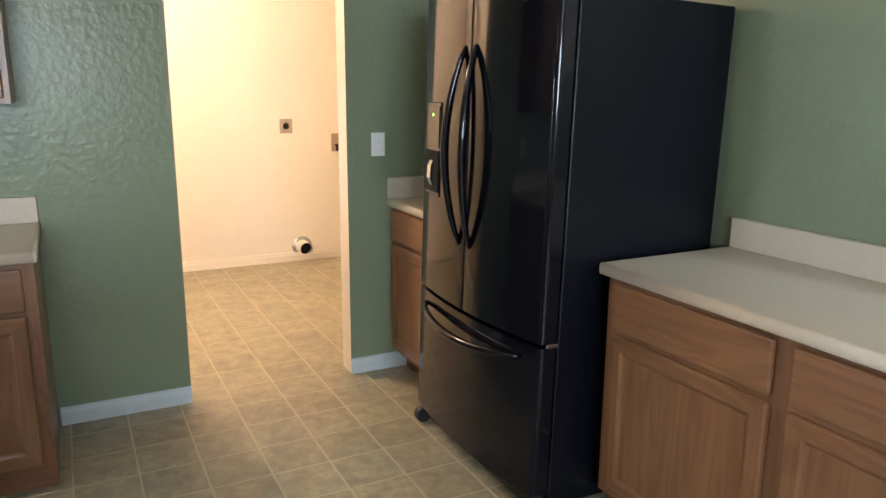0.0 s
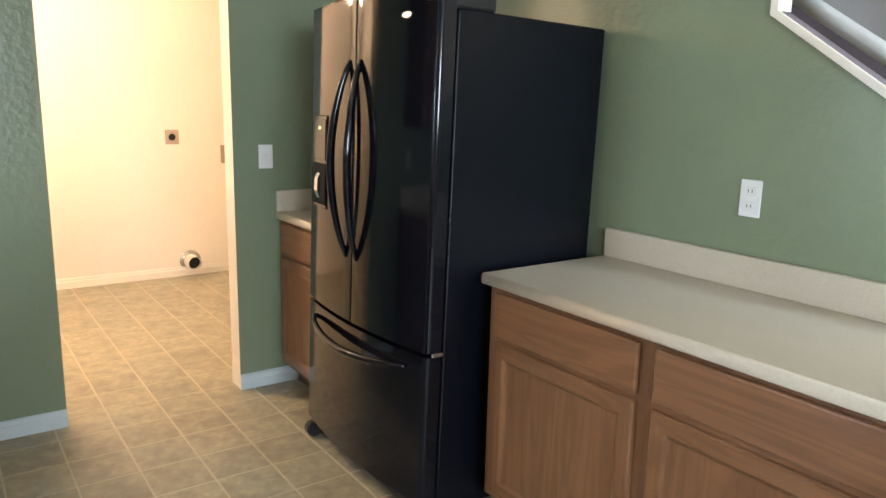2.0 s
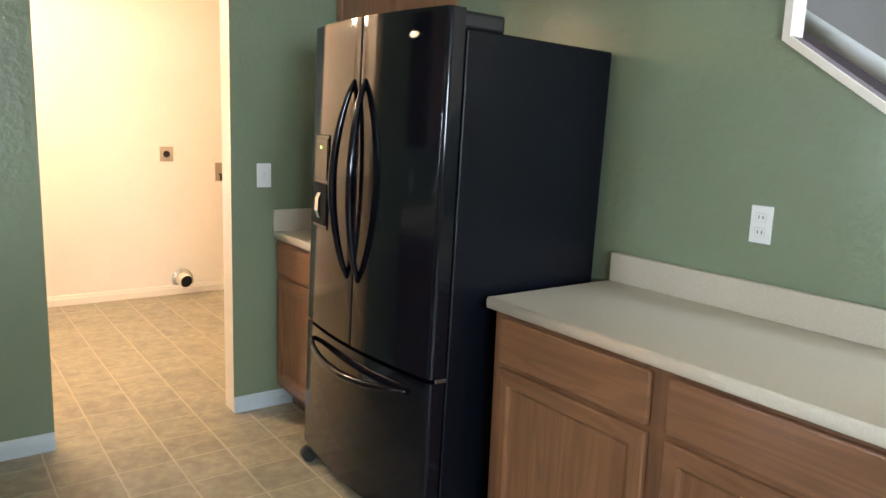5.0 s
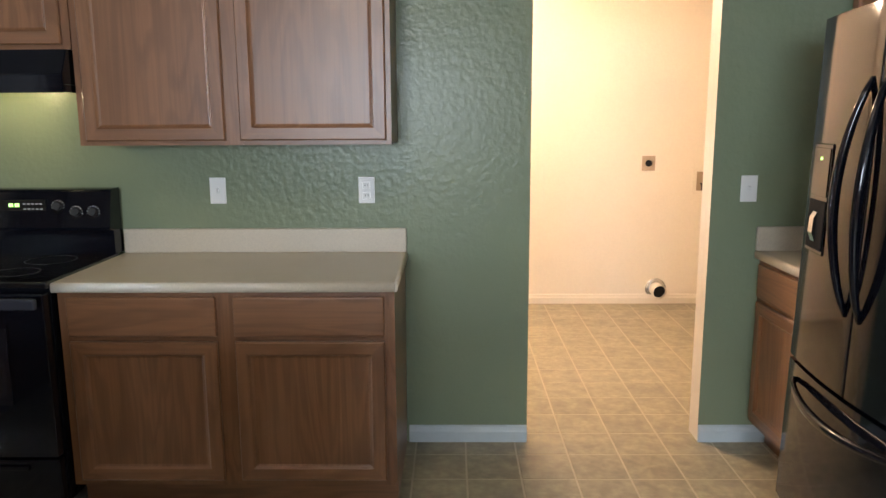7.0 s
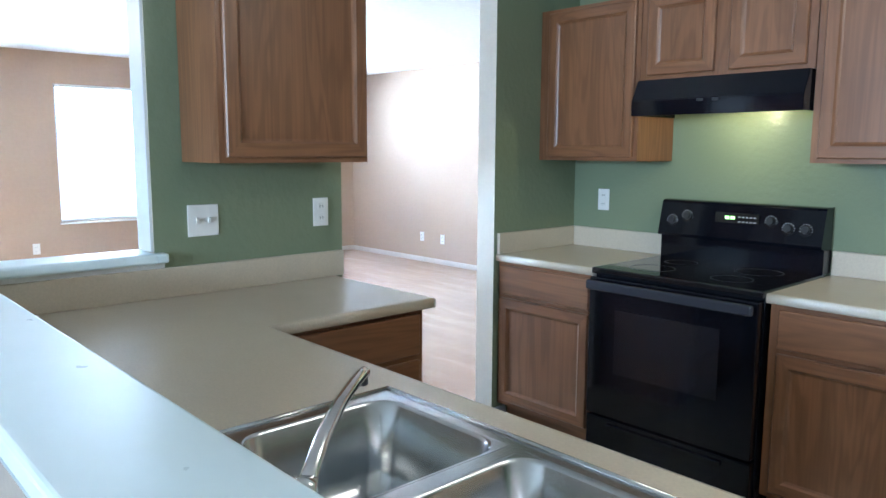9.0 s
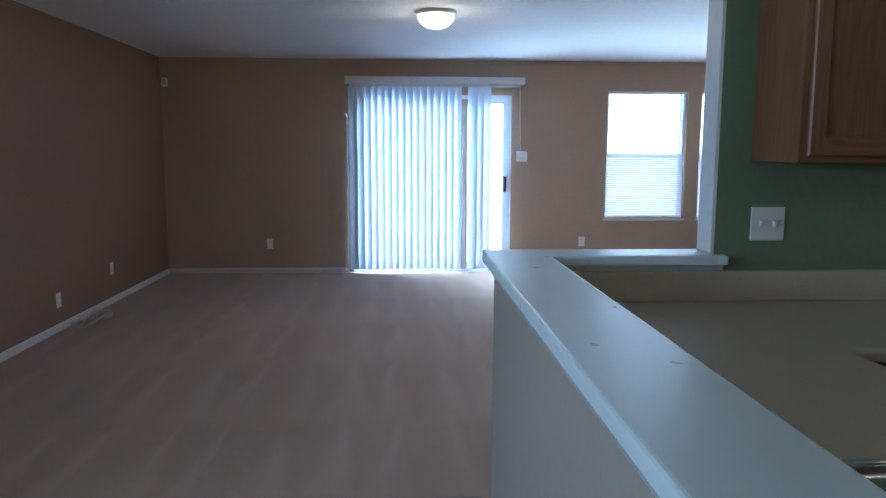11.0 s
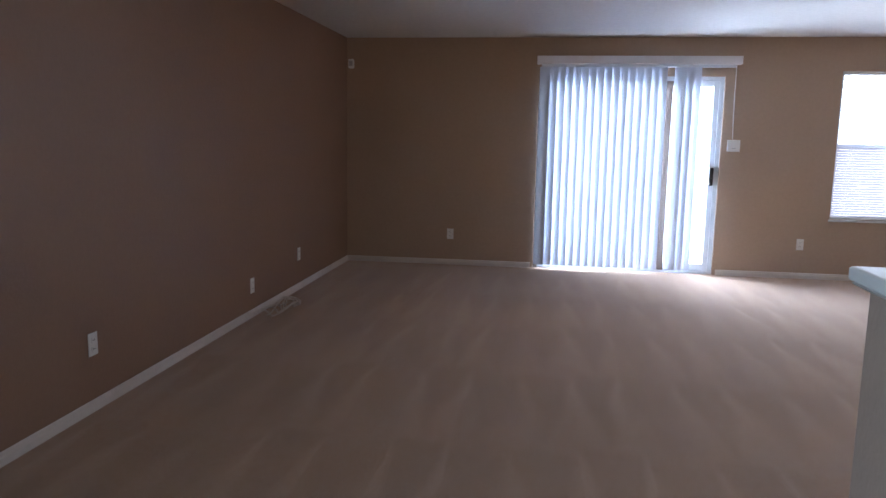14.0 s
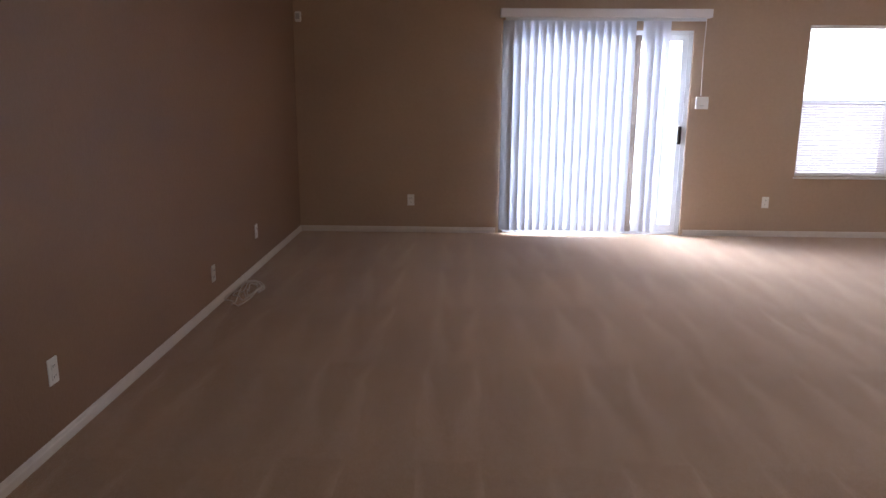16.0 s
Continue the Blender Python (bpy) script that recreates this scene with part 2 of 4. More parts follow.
VANE = blind_material("white_vinyl_vane", (0.68, 0.73, 0.82), 0.030)
SLATMAT = blind_material("white_blind_slat", (0.80, 0.80, 0.86), 0.03)
ALU = material("white_aluminium_frame", (0.66, 0.70, 0.74), rough=0.4)
# brown of the floor strip; on the door frame it stands for shade
DARKSTRIP_SHADE = material("dark_strip_and_shaded_frame", (0.17, 0.13, 0.105), rough=0.5)
BROWNCARPET = material("brown_stair_carpet", (0.20, 0.145, 0.12), rough=0.95, spec=0.1, grain=0.4, grain_scale=120, bump=0.6, bump_scale=240)
CABLE = material("grey_cable", (0.6, 0.53, 0.46), rough=0.5)
GRASS = material("dry_lawn", (0.16, 0.17, 0.07), rough=0.95, grain=0.5, grain_scale=8, stain=0.4, stain_scale=0.6)
CONCRETE = material("patio_concrete", (0.42, 0.40, 0.37), rough=0.85, grain=0.3, grain_scale=20, stain=0.3)
DOME = glow("lit_glass_dome", (1.0, 0.84, 0.62), 9.0)
GREENLED = glow("green_display", (0.35, 1.0, 0.12), 1.6)


# ---- mesh helpers ----
def box(bm, x0, x1, y0, y1, z0, z1, bevel=0.0, mat=0, seg=2):
    """A box with rounded edges, added to bm."""
    vs = [bm.verts.new((x, y, z)) for x in (x0, x1) for y in (y0, y1) for z in (z0, z1)]
    fs = [bm.faces.new([vs[i] for i in q]) for q in ((0, 1, 3, 2), (4, 6, 7, 5), (0, 4, 5, 1), (2, 3, 7, 6), (0, 2, 6, 4), (1, 5, 7, 3))]
    for f in fs:
        f.material_index = mat
    if bevel:
        es = list({e for f in fs for e in f.edges})
        r = bmesh.ops.bevel(bm, geom=es, offset=bevel, segments=seg, affect="EDGES", profile=0.5)
        for f in r["faces"]:
            f.material_index = mat
    return fs


def prism(bm, pts, a, b, axis=2, mat=0):
    """A polygon pulled along an axis from a to b; pts are the other two coordinates in order."""
    def at3(p, h):
        return {0: (h, p[0], p[1]), 1: (p[0], h, p[1]), 2: (p[0], p[1], h)}[axis]
    lo = [bm.verts.new(at3(p, a)) for p in pts]
    hi = [bm.verts.new(at3(p, b)) for p in pts]
    k = len(pts)
    fs = [bm.faces.new(lo), bm.faces.new(hi)]
    for i in range(k):
        fs.append(bm.faces.new([lo[i], lo[(i + 1) % k], hi[(i + 1) % k], hi[i]]))
    for f in fs:
        f.material_index = mat
    bmesh.ops.recalc_face_normals(bm, faces=fs)
    return fs


def cyl(bm, p, q, r0, r1=None, sides=16, cap=True):
    """A tapered rod from p to q."""
    p, q = Vector(p), Vector(q)
    r1 = r0 if r1 is None else r1
    turn = (q - p).to_track_quat("Z", "Y").to_matrix()
    rings = []
    for c, r in ((p, r0), (q, r1)):
        rings.append([bm.verts.new(c + turn @ Vector((r * math.cos(2 * math.pi * i / sides), r * math.sin(2 * math.pi * i / sides), 0))) for i in range(sides)])
    for i in range(sides):
        j = (i + 1) % sides
        bm.faces.new([rings[0][i], rings[0][j], rings[1][j], rings[1][i]]).smooth = True
    if cap:
        bm.faces.new(rings[0][::-1])
        bm.faces.new(rings[1])


def tube(bm, pts, r, sides=10):
    """A bent rod through pts; r is a number or one radius for each point."""
    pts = [Vector(p) for p in pts]
    rs = r if isinstance(r, (list, tuple)) else [r] * len(pts)
    rings = []
    up = Vector((0.13, 0.31, 0.94))
    for i, p in enumerate(pts):
        d = (pts[min(i + 1, len(pts) - 1)] - pts[max(i - 1, 0)]).normalized()
        s = d.cross(up).normalized()
        u = s.cross(d)
        rings.append([bm.verts.new(p + rs[i] * (s * math.cos(2 * math.pi * k / sides) + u * math.sin(2 * math.pi * k / sides))) for k in range(sides)])
    for a, b in zip(rings, rings[1:]):
        for k in range(sides):
            j = (k + 1) % sides
            bm.faces.new([a[k], a[j], b[j], b[k]]).smooth = True
    bm.faces.new(rings[0][::-1])
    bm.faces.new(rings[-1])


def lathe(bm, profile, centre=(0, 0, 0), sides=28):
    """A round thing: profile of (radius, height)."""
    rings = []
    for r, z in profile:
        rings.append([bm.verts.new((centre[0] + r * math.cos(2 * math.pi * i / sides), centre[1] + r * math.sin(2 * math.pi * i / sides), centre[2] + z)) for i in range(sides)])
    for a, b in zip(rings, rings[1:]):
        for i in range(sides):
            j = (i + 1) % sides
            bm.faces.new([a[i], a[j], b[j], b[i]]).smooth = True
    return rings


def finish(name, bm, mats, normals=True):
    if normals:
        bmesh.ops.recalc_face_normals(bm, faces=bm.faces[:])
    me = bpy.data.meshes.new(name)
    bm.to_mesh(me)
    bm.free()
    for m in (mats if isinstance(mats, (list, tuple)) else [mats]):
        me.materials.append(m)
    return me


def part(name, bm, mats, parent, label=""):
    ob = new(name, finish(name, bm, mats))
    ob.parent = parent
    return tagged(ob, label)


def thing(name, m, label, category, group=""):
    ob = new(name)
    ob.empty_display_size = 0.1
    ob.matrix_world = m
    return tagged(ob, label, category, group)


def single(name, bm, mats, m, label, category, group="", kind=""):
    ob = new(name, finish(name, bm, mats))
    ob.matrix_world = m
    return tagged(ob, label, category, group, kind)


def structure(name, bm, mats, label, category):
    return tagged(new(name, finish(name, bm, mats)), label, category, kind="structure")


def by_normal(fs, choose):
    for f in fs:
        f.normal_update()
        f.material_index = choose(f.normal)


# ---- walls ----
def wall(name, boxes, mats, choose, label):
    bm = bmesh.new()
    for b in boxes:
        fs = box(bm, *b)
        bmesh.ops.recalc_face_normals(bm, faces=fs)
        by_normal(fs, choose)
    me = bpy.data.meshes.new(name)
    bm.to_mesh(me)
    bm.free()
    for m in mats:
        me.materials.append(m)
    return tagged(new(name, me), label, "wall", kind="structure")


wall("wall_north", [(-TH, DOOR[0], 0, TH, 0, H), (DOOR[1], XE, 0, TH, 0, H), (DOOR[0], DOOR[1], 0, TH, DOOR[2], H)], [GREEN, CREAM],
     lambda v: 0 if v.y < -0.5 else 1, "sage green kitchen wall with an open doorway to the laundry")
wall("wall_stub", [(-TH, 0, -0.66, 0, 0, H)], [GREEN, BEIGE, CREAM], lambda v: 0 if v.x > 0.5 else (2 if v.y < -0.5 else 1),
     "short green wall end beside the range counter")
wall("wall_west_kitchen", [(-TH, 0, POST, PASS, 0, H)], [GREEN, BEIGE, CREAM], lambda v: 0 if v.x > 0.5 else (1 if v.x < -0.5 else 2),
     "green wall between passage and pass-through")
wall("wall_half_west", [(-0.085, 0, BARW[1], POST, 0, 1.032)], [GREEN, BEIGE], lambda v: 0 if v.x > 0.5 else 1, "half wall under the pass-through sill")
wall("wall_half_bar", [(-0.085, 2.62, BARW[0], BARW[1], 0, 1.032)], [GREEN, GREIGE], lambda v: 0 if v.y > 0.5 else 1, "half wall behind the sink, beige towards the living room")
wall("wall_living_north", [(XW, -TH, YL, YL + TH, 0, H)], [BEIGE], lambda v: 0, "beige living room wall")
wall("wall_living_east", [(-TH, 0, TH, YL + TH, 0, H)], [BEIGE, CREAM], lambda v: 0 if v.x < 0.5 else 1, "beige wall behind the range wall")
wall("wall_laundry_back", [(0, XE + 0.3, YB, YB + TH, 0, H)], [CREAM], lambda v: 0, "warm lit cream laundry wall")
wall("wall_laundry_west", [(2.2, 2.3, TH, YB, 0, H)], [CREAM], lambda v: 0, "cream laundry wall")
wall("wall_laundry_east", [(XE + 0.18, XE + 0.3, TH, YB, 0, H)], [CREAM], lambda v: 0, "cream laundry wall")
DW = (0.70, 3.30, 1.30, 2.26)
wall("wall_south", [(XW - TH, DX0, YS - TH, YS, 0, H)], [SHADED_BEIGE], lambda v: 0, "long living room wall, its colour darkened for shade")
wall("wall_bay_west", [(DX0 - TH, DX0, DY, YS - TH, 0, H)], [BEIGE], lambda v: 0, "beige wall of the dining bay")
wall("wall_bay_south", [(DX0 - TH, DW[0], DY - TH, DY, 0, H), (DW[1], 6.12, DY - TH, DY, 0, H), (DW[0], DW[1], DY - TH, DY, 0, DW[2]), (DW[0], DW[1], DY - TH, DY, DW[3], H)],
     [BEIGE], lambda v: 0, "beige dining wall with a wide window")
SL = (-4.085, -2.195, 2.06)
W1 = (-1.075, -0.125, 0.63, 2.12)
W2 = (0.04, 0.99, 0.63, 2.12)
# unseen third window, added to let in more light at the north end
W_UNSEEN = (1.225, 2.175, 0.63, 2.12)
wall("wall_west", [(XW - TH, XW, YS, SL[0], 0, H), (XW - TH, XW, SL[0], SL[1], SL[2], H), (XW - TH, XW, SL[1], W1[0], 0, H),
                   (XW - TH, XW, W1[0], W1[1], 0, W1[2]), (XW - TH, XW, W1[0], W1[1], W1[3], H), (XW - TH, XW, W1[1], W2[0], 0, H),
                   (XW - TH, XW, W2[0], W2[1], 0, W2[2]), (XW - TH, XW, W2[0], W2[1], W2[3], H), (XW - TH, XW, W2[1], W_UNSEEN[0], 0, H),
                   (XW - TH, XW, W_UNSEEN[0], W_UNSEEN[1], 0, W_UNSEEN[2]), (XW - TH, XW, W_UNSEEN[0], W_UNSEEN[1], W_UNSEEN[3], H), (XW - TH, XW, W_UNSEEN[1], YL + TH, 0, H)],
     [BEIGE], lambda v: 0, "beige living room wall with sliding door and windows")

# east wall with the sloped stair opening
ST_Y, ST_Z, ST_SL = -2.172, 1.743, 0.672
TE = 0.05             # thin wall beside the stairs
bm = bmesh.new()
prism(bm, [(0.12, 0), (0.12, H), (ST_Y, H), (ST_Y, ST_Z), (ST_Y - ST_Z / ST_SL, 0)], XE, XE + TE, axis=0)
box(bm, XE, XE + TE, DY, ST_Y - ST_Z / ST_SL - 0.9, 0, H)
structure("wall_east", bm, GREEN, "sage green wall cut away along the staircase", "wall")
wall("wall_stair_far", [(6.0, 6.12, YS, 0.0, 0, 4.2)], [STAIRGREY], lambda v: 0, "pale grey stairwell wall")
wall("wall_stair_end", [(XE + TH, 6.0, 0, TH, 0, 4.2)], [STAIRGREY], lambda v: 0, "pale stairwell end wall")
wall("wall_stair_south", [(XE + TH, 6.0, YS - TH + 0.002, YS - 0.002, H, 4.2)], [STAIRGREY], lambda v: 0, "pale stairwell end wall")
wall("wall_stair_upper", [(XE, XE + TH, YS, 0.12, H + 0.1, 4.2)], [STAIRGREY], lambda v: 0, "pale stairwell wall above the kitchen ceiling")

bm = bmesh.new()
box(bm, XW - TH, XE + TH, YS - TH, YL + TH, H, H + 0.1)
box(bm, XE + TH, XE + 0.3, TH, YB + TH, H, H + 0.1)
box(bm, DX0 - TH, XE + TH, DY - TH, YS - TH, H, H + 0.1)
structure("ceiling", bm, CEIL, "white textured ceiling", "ceiling")
bm = bmesh.new()
box(bm, XE, 6.12, YS - TH, TH, 4.2, 4.3)
structure("ceiling_stairwell", bm, CEIL, "white stairwell ceiling", "ceiling")

# ---- floors ----
bm = bmesh.new()
box(bm, XW - TH, STRIP, YS - TH, BARW[0], -0.1, 0.004)
box(bm, XW - TH, -0.13, BARW[0], YL + TH, -0.1, 0.004)
structure("floor_carpet", bm, CARPET, "beige carpet with vacuum strokes", "carpet")
bm = bmesh.new()
box(bm, DX0 - TH, 6.12, DY - TH, YS - TH, -0.1, -0.001)
box(bm, STRIP, 6.12, YS - TH, BARW[0], -0.1, -0.001)
box(bm, -0.13, 6.12, BARW[0], YB + TH, -0.1, -0.001)
floor_vinyl = structure("floor_vinyl", bm, GROUT, "vinyl floor in a pale tile pattern", "floor")
bm = bmesh.new()
prism(bm, [(STRIP - 0.020, 0.003), (STRIP - 0.015, 0.009), (STRIP + 0.005, 0.009), (STRIP + 0.012, 0.0)], YS, BARW[0], axis=1)
structure("trim_transition", bm, DARKSTRIP_SHADE, "dark strip where vinyl meets carpet", "threshold")
bm = bmesh.new()
prism(bm, [(-0.185, 0.003), (-0.17, 0.013), (-0.125, 0.013), (-0.10, 0.0)], PASS, -0.66, axis=1)
structure("trim_threshold", bm, OAK[1], "brown wooden strip in the passage", "threshold")


def skirting(name, x0, y0, x1, y1, nx, ny, mat=BLUEWHITE, h=0.08, t=0.014):
    """A moulded board from one floor point to another, with its thickness towards (nx, ny)."""
    bm = bmesh.new()
    prof = [(0, 0), (t, 0), (t, h * 0.62), (t * 0.72, h * 0.72), (t * 0.55, h * 0.92), (0, h)]
    a, b = [], []
    for d, z in prof:
        a.append(bm.verts.new((x0 + nx * d, y0 + ny * d, z)))
        b.append(bm.verts.new((x1 + nx * d, y1 + ny * d, z)))
    for i in range(len(prof)):
        j = (i + 1) % len(prof)
        bm.faces.new([a[i], a[j], b[j], b[i]])
    bm.faces.new(a)
    bm.faces.new(b)
    return structure(name, bm, mat, "white painted baseboard", "baseboard")


skirting("baseboard_north_1", 2.665, 0, DOOR[0], 0, 0, -1)
skirting("baseboard_north_2", DOOR[1], 0, 4.315, 0, 0, -1)
skirting("baseboard_laundry", 2.3, YB, XE + 0.18, YB, 0, -1, CREAM)
skirting("baseboard_stub", -TH, -0.66, 0.014, -0.66, 0, -1)
skirting("baseboard_stub_side", 0, -0.66, 0, -0.56, 1, 0)
skirting("baseboard_south", XW, YS, STRIP - 0.03, YS, 0, 1, SKIRT, h=0.062)
skirting("baseboard_south_dining", STRIP + 0.03, YS, DX0, YS, 0, 1)
skirting("baseboard_west_1", XW, YS, XW, SL[0] - 0.03, 1, 0, SKIRT, h=0.062)
skirting("baseboard_west_2", XW, SL[1] + 0.03, XW, YL, 1, 0, SKIRT, h=0.062)
skirting("baseboard_living_north", XW, YL, -TH, YL, 0, -1, SKIRT, h=0.062)
skirting("baseboard_bar", -0.085, BARW[0], 2.62, BARW[0], 0, -1)
skirting("baseboard_bar_end", -0.085, BARW[0], -0.085, POST, -1, 0)
skirting("baseboard_west_kitchen", -TH, POST, -TH, PASS, -1, 0)

# ---- bar ledge and sill ----
bm = bmesh.new()
box(bm, -0.135, 2.70, BAR[0], BAR[1], BAR[2] - 0.038, BAR[2], bevel=0.009, seg=3)
box(bm, -0.135, 0.045, BAR[1] - 0.01, POST - 0.002, BAR[2] - 0.037, BAR[2] - 0.001, bevel=0.009, seg=3)
box(bm, 0.003, 0.045, POST - 0.01, POST + 0.037, BAR[2] - 0.036, BAR[2] - 0.002, bevel=0.008)
structure("ledge", bm, BARTOP, "white painted bar ledge on the half wall", "ledge")
bm = bmesh.new()
e, g = BARW[0] - 0.002, BAR[2]
prism(bm, [(e, g - 0.06), (e - 0.032, g - 0.044), (e - 0.038, g - 0.0385), (e, g - 0.0385)], -0.105, 2.66, axis=0)
prism(bm, [(0.0, SPL + 0.001), (0.012, SPL + 0.001), (0.014, g - 0.039), (0.0, g - 0.039)], BARW[1] + 0.03, POST + 0.03, axis=1)
structure("trim_ledge", bm, WHITE, "white moulding under the bar ledge", "trim")
bm = bmesh.new()
box(bm, -TH + 0.002, -0.002, POST - 0.012, POST - 0.0005, BAR[2] + 0.001, H - 0.001, bevel=0.002)
structure("trim_post", bm, WHITE, "white painted end of the kitchen wall", "trim")


# ---- cabinets ----
def door_front(x0, x1, z0, z1, parent, y=0.0, name="door", rail=0.056):
    """A framed door, face towards -y, with a recessed flat panel."""
    bm = bmesh.new()
    t = 0.019
    prof = [(0.0, -0.001), (0.0, -t + 0.005), (0.005, -t), (rail - 0.008, -t), (rail, -t + 0.007), (rail, -0.003)]
    rings = []
    for cx, cz, sx, sz in ((x0, z0, 1, 1), (x1, z0, -1, 1), (x1, z1, -1, -1), (x0, z1, 1, -1)):
        rings.append([bm.verts.new((cx + sx * d, y + h, cz + sz * d)) for d, h in prof])
    for i in range(4):
        p, q = rings[i], rings[(i + 1) % 4]
        for k in range(len(prof)):
            j = (k + 1) % len(prof)
            bm.faces.new([p[k], p[j], q[j], q[k]]).material_index = 1 - i % 2
    d = part(name, bm, [OAK[2], OAK[0]], parent)
    bm = bmesh.new()
    a, b, e = x0 + rail - 0.006, x1 - rail + 0.006, 0.014
    outer = [(a, z0 + rail - 0.006), (b, z0 + rail - 0.006), (b, z1 - rail + 0.006), (a, z1 - rail + 0.006)]
    inner = [(a + e, outer[0][1] + e), (b - e, outer[1][1] + e), (b - e, outer[2][1] - e), (a + e, outer[3][1] - e)]
    vo = [bm.verts.new((p[0], y - 0.0145, p[1])) for p in outer]
    vi = [bm.verts.new((p[0], y - 0.008, p[1])) for p in inner]
    vb = [bm.verts.new((p[0], y - 0.002, p[1])) for p in outer]
    bm.faces.new(vi)
    bm.faces.new(vb[::-1])
    for i in range(4):
        j = (i + 1) % 4
        bm.faces.new([vo[i], vo[j], vi[j], vi[i]])
        bm.faces.new([vo[i], vo[j], vb[j], vb[i]])
    part("panel", bm, OAK[2], d)
    return d


def drawer_front(x0, x1, z0, z1, parent, y=0.0):
    bm = bmesh.new()
    box(bm, x0, x1, y - 0.019, y - 0.001, z0, z1, bevel=0.006, seg=3)
    return part("drawer", bm, OAK[0], parent)


def base_cabinet(m, width, cols, label, depth=0.59, group="", body_top=None):
    """Local x along the front, front towards -y at y = 0. cols: (x0, x1, kind)."""
    c = thing("base_cabinet", m, label, "cabinet", group)
    top = CT - 0.038
    bm = bmesh.new()
    box(bm, 0.0, width, 0.019, depth, 0.105, body_top or top)
    part("body", bm, OAK[2], c)
    bm = bmesh.new()
    box(bm, 0.002, width - 0.002, 0.075, depth, 0.0, 0.104)
    part("toe_kick", bm, OAK[0], c)
    bm = bmesh.new()
    edges = []
    last = 0.0
    for x0, x1, kind in cols:
        edges.append((last, x0 + 0.012))
        last = x1 - 0.012
    edges.append((last, width))
    for a, b in edges:
        box(bm, a, b, 0.0, 0.0185, 0.105, top)
    for (a, b), (p, q) in zip(edges, edges[1:]):
        for z0, z1 in ((0.105, 0.15), (0.672, 0.705), (top - 0.035, top)):
            box(bm, b, p, 0.0005, 0.0185, z0, z1, mat=1)
    part("face_frame", bm, [OAK[2], OAK[0]], c)
    for x0, x1, kind in cols:
        if kind == "drawers":
            for z0, z1 in ((0.70, 0.85), (0.50, 0.68), (0.31, 0.485), (0.13, 0.295)):
                drawer_front(x0, x1, z0, z1, c)
        else:
            drawer_front(x0, x1, 0.70, 0.85, c)
            door_front(x0, x1, 0.13, 0.68, c)
    return c


def wall_cabinet(m, width, z0, z1, doors, label, depth=0.30, group=""):
    c = thing("wall_cabinet", m, label, "cabinet", group)
    bm = bmesh.new()
    box(bm, 0.0, width, 0.019, depth, z0, z1)
    part("body", bm, OAK[2], c)
    bm = bmesh.new()
    last, edges = 0.0, []
    for x0, x1 in doors:
        edges.append((last, x0 + 0.012))
        last = x1 - 0.012
    edges.append((last, width))
    for a, b in edges:
        box(bm, a, b, 0.0, 0.0185, z0, z1)
    for (a, b), (p, q) in zip(edges, edges[1:]):
        for a0, a1 in ((z0, z0 + 0.035), (z1 - 0.035, z1)):
            box(bm, b, p, 0.0005, 0.0185, a0, a1, mat=1)
    part("face_frame", bm, [OAK[2], OAK[0]], c)
    for x0, x1 in doors:
        door_front(x0, x1, z0 + 0.018, z1 - 0.018, c)
    return c


NF = -0.62   # front of the north run
base_cabinet(pose(0.003, NF, 0), 0.612, [(0.02, 0.58, "door")], "oak base cabinet with one drawer and door, beside the range", depth=0.617, group="kitchen base cabinets")
base_cabinet(pose(1.412, NF, 0), 1.243, [(0.035, 0.585, "door"), (0.65, 1.205, "door")], "oak base cabinet with two drawers over two doors", depth=0.617, group="kitchen base cabinets")
wall_cabinet(pose(0.003, -0.32, 0), 0.602, 1.385, 2.15, [(0.062, 0.58)], "single door oak wall cabinet beside the range hood", depth=0.317, group="kitchen wall cabinets")
wall_cabinet(pose(0.608, -0.32, 0), 0.786, 1.760, 2.15, [(0.04, 0.368), (0.435, 0.755)], "short two door oak cabinet over the range hood", depth=0.317, group="kitchen wall cabinets")
wall_cabinet(pose(1.398, -0.32, 0), 1.232, 1.39, 2.15, [(0.03, 0.58), (0.638, 1.212)], "two door oak wall cabinet over the counter", depth=0.317, group="kitchen wall cabinets")
# west wall cabinet, front towards the east
wall_cabinet(pose(0.300, -2.282, 0, 0, 0, 90), 0.60, 1.387, 2.15, [(0.02, 0.59)], "single door oak wall cabinet beside the pass-through", depth=0.297, group="kitchen wall cabinets")
# east run, front towards the west
EF = 4.325
base_cabinet(pose(EF, -1.602, 0, 0, 0, -90), 1.37, [(0.04, 0.642, "door"), (0.70, 1.332, "door")], "oak base cabinet with two drawers over two doors, by the refrigerator", depth=0.572, group="kitchen base cabinets")
base_cabinet(pose(4.24, -0.003, 0, 0, 0, -90), 0.60, [(0.03, 0.57, "door")], "narrow oak base cabinet between doorway and refrigerator", depth=0.657, group="kitchen base cabinets")
wall_cabinet(pose(4.56, -0.003, 0, 0, 0, -90), 0.54, 1.39, 2.15, [(0.02, 0.52)], "oak wall cabinet above the small counter", depth=0.337, group="kitchen wall cabinets")
# west run and sink run
base_cabinet(pose(0.603, -2.29, 0, 0, 0, 90), 0.625, [(0.03, 0.60, "drawers")], "oak drawer cabinet at the end of the counter", depth=0.600, group="kitchen base cabinets")
base_cabinet(pose(2.60, -2.338, 0, 0, 0, 180), 0.40, [(0.02, 0.38, "door")], "oak base cabinet at the end of the sink counter", depth=0.615, body_top=0.70, group="kitchen base cabinets")
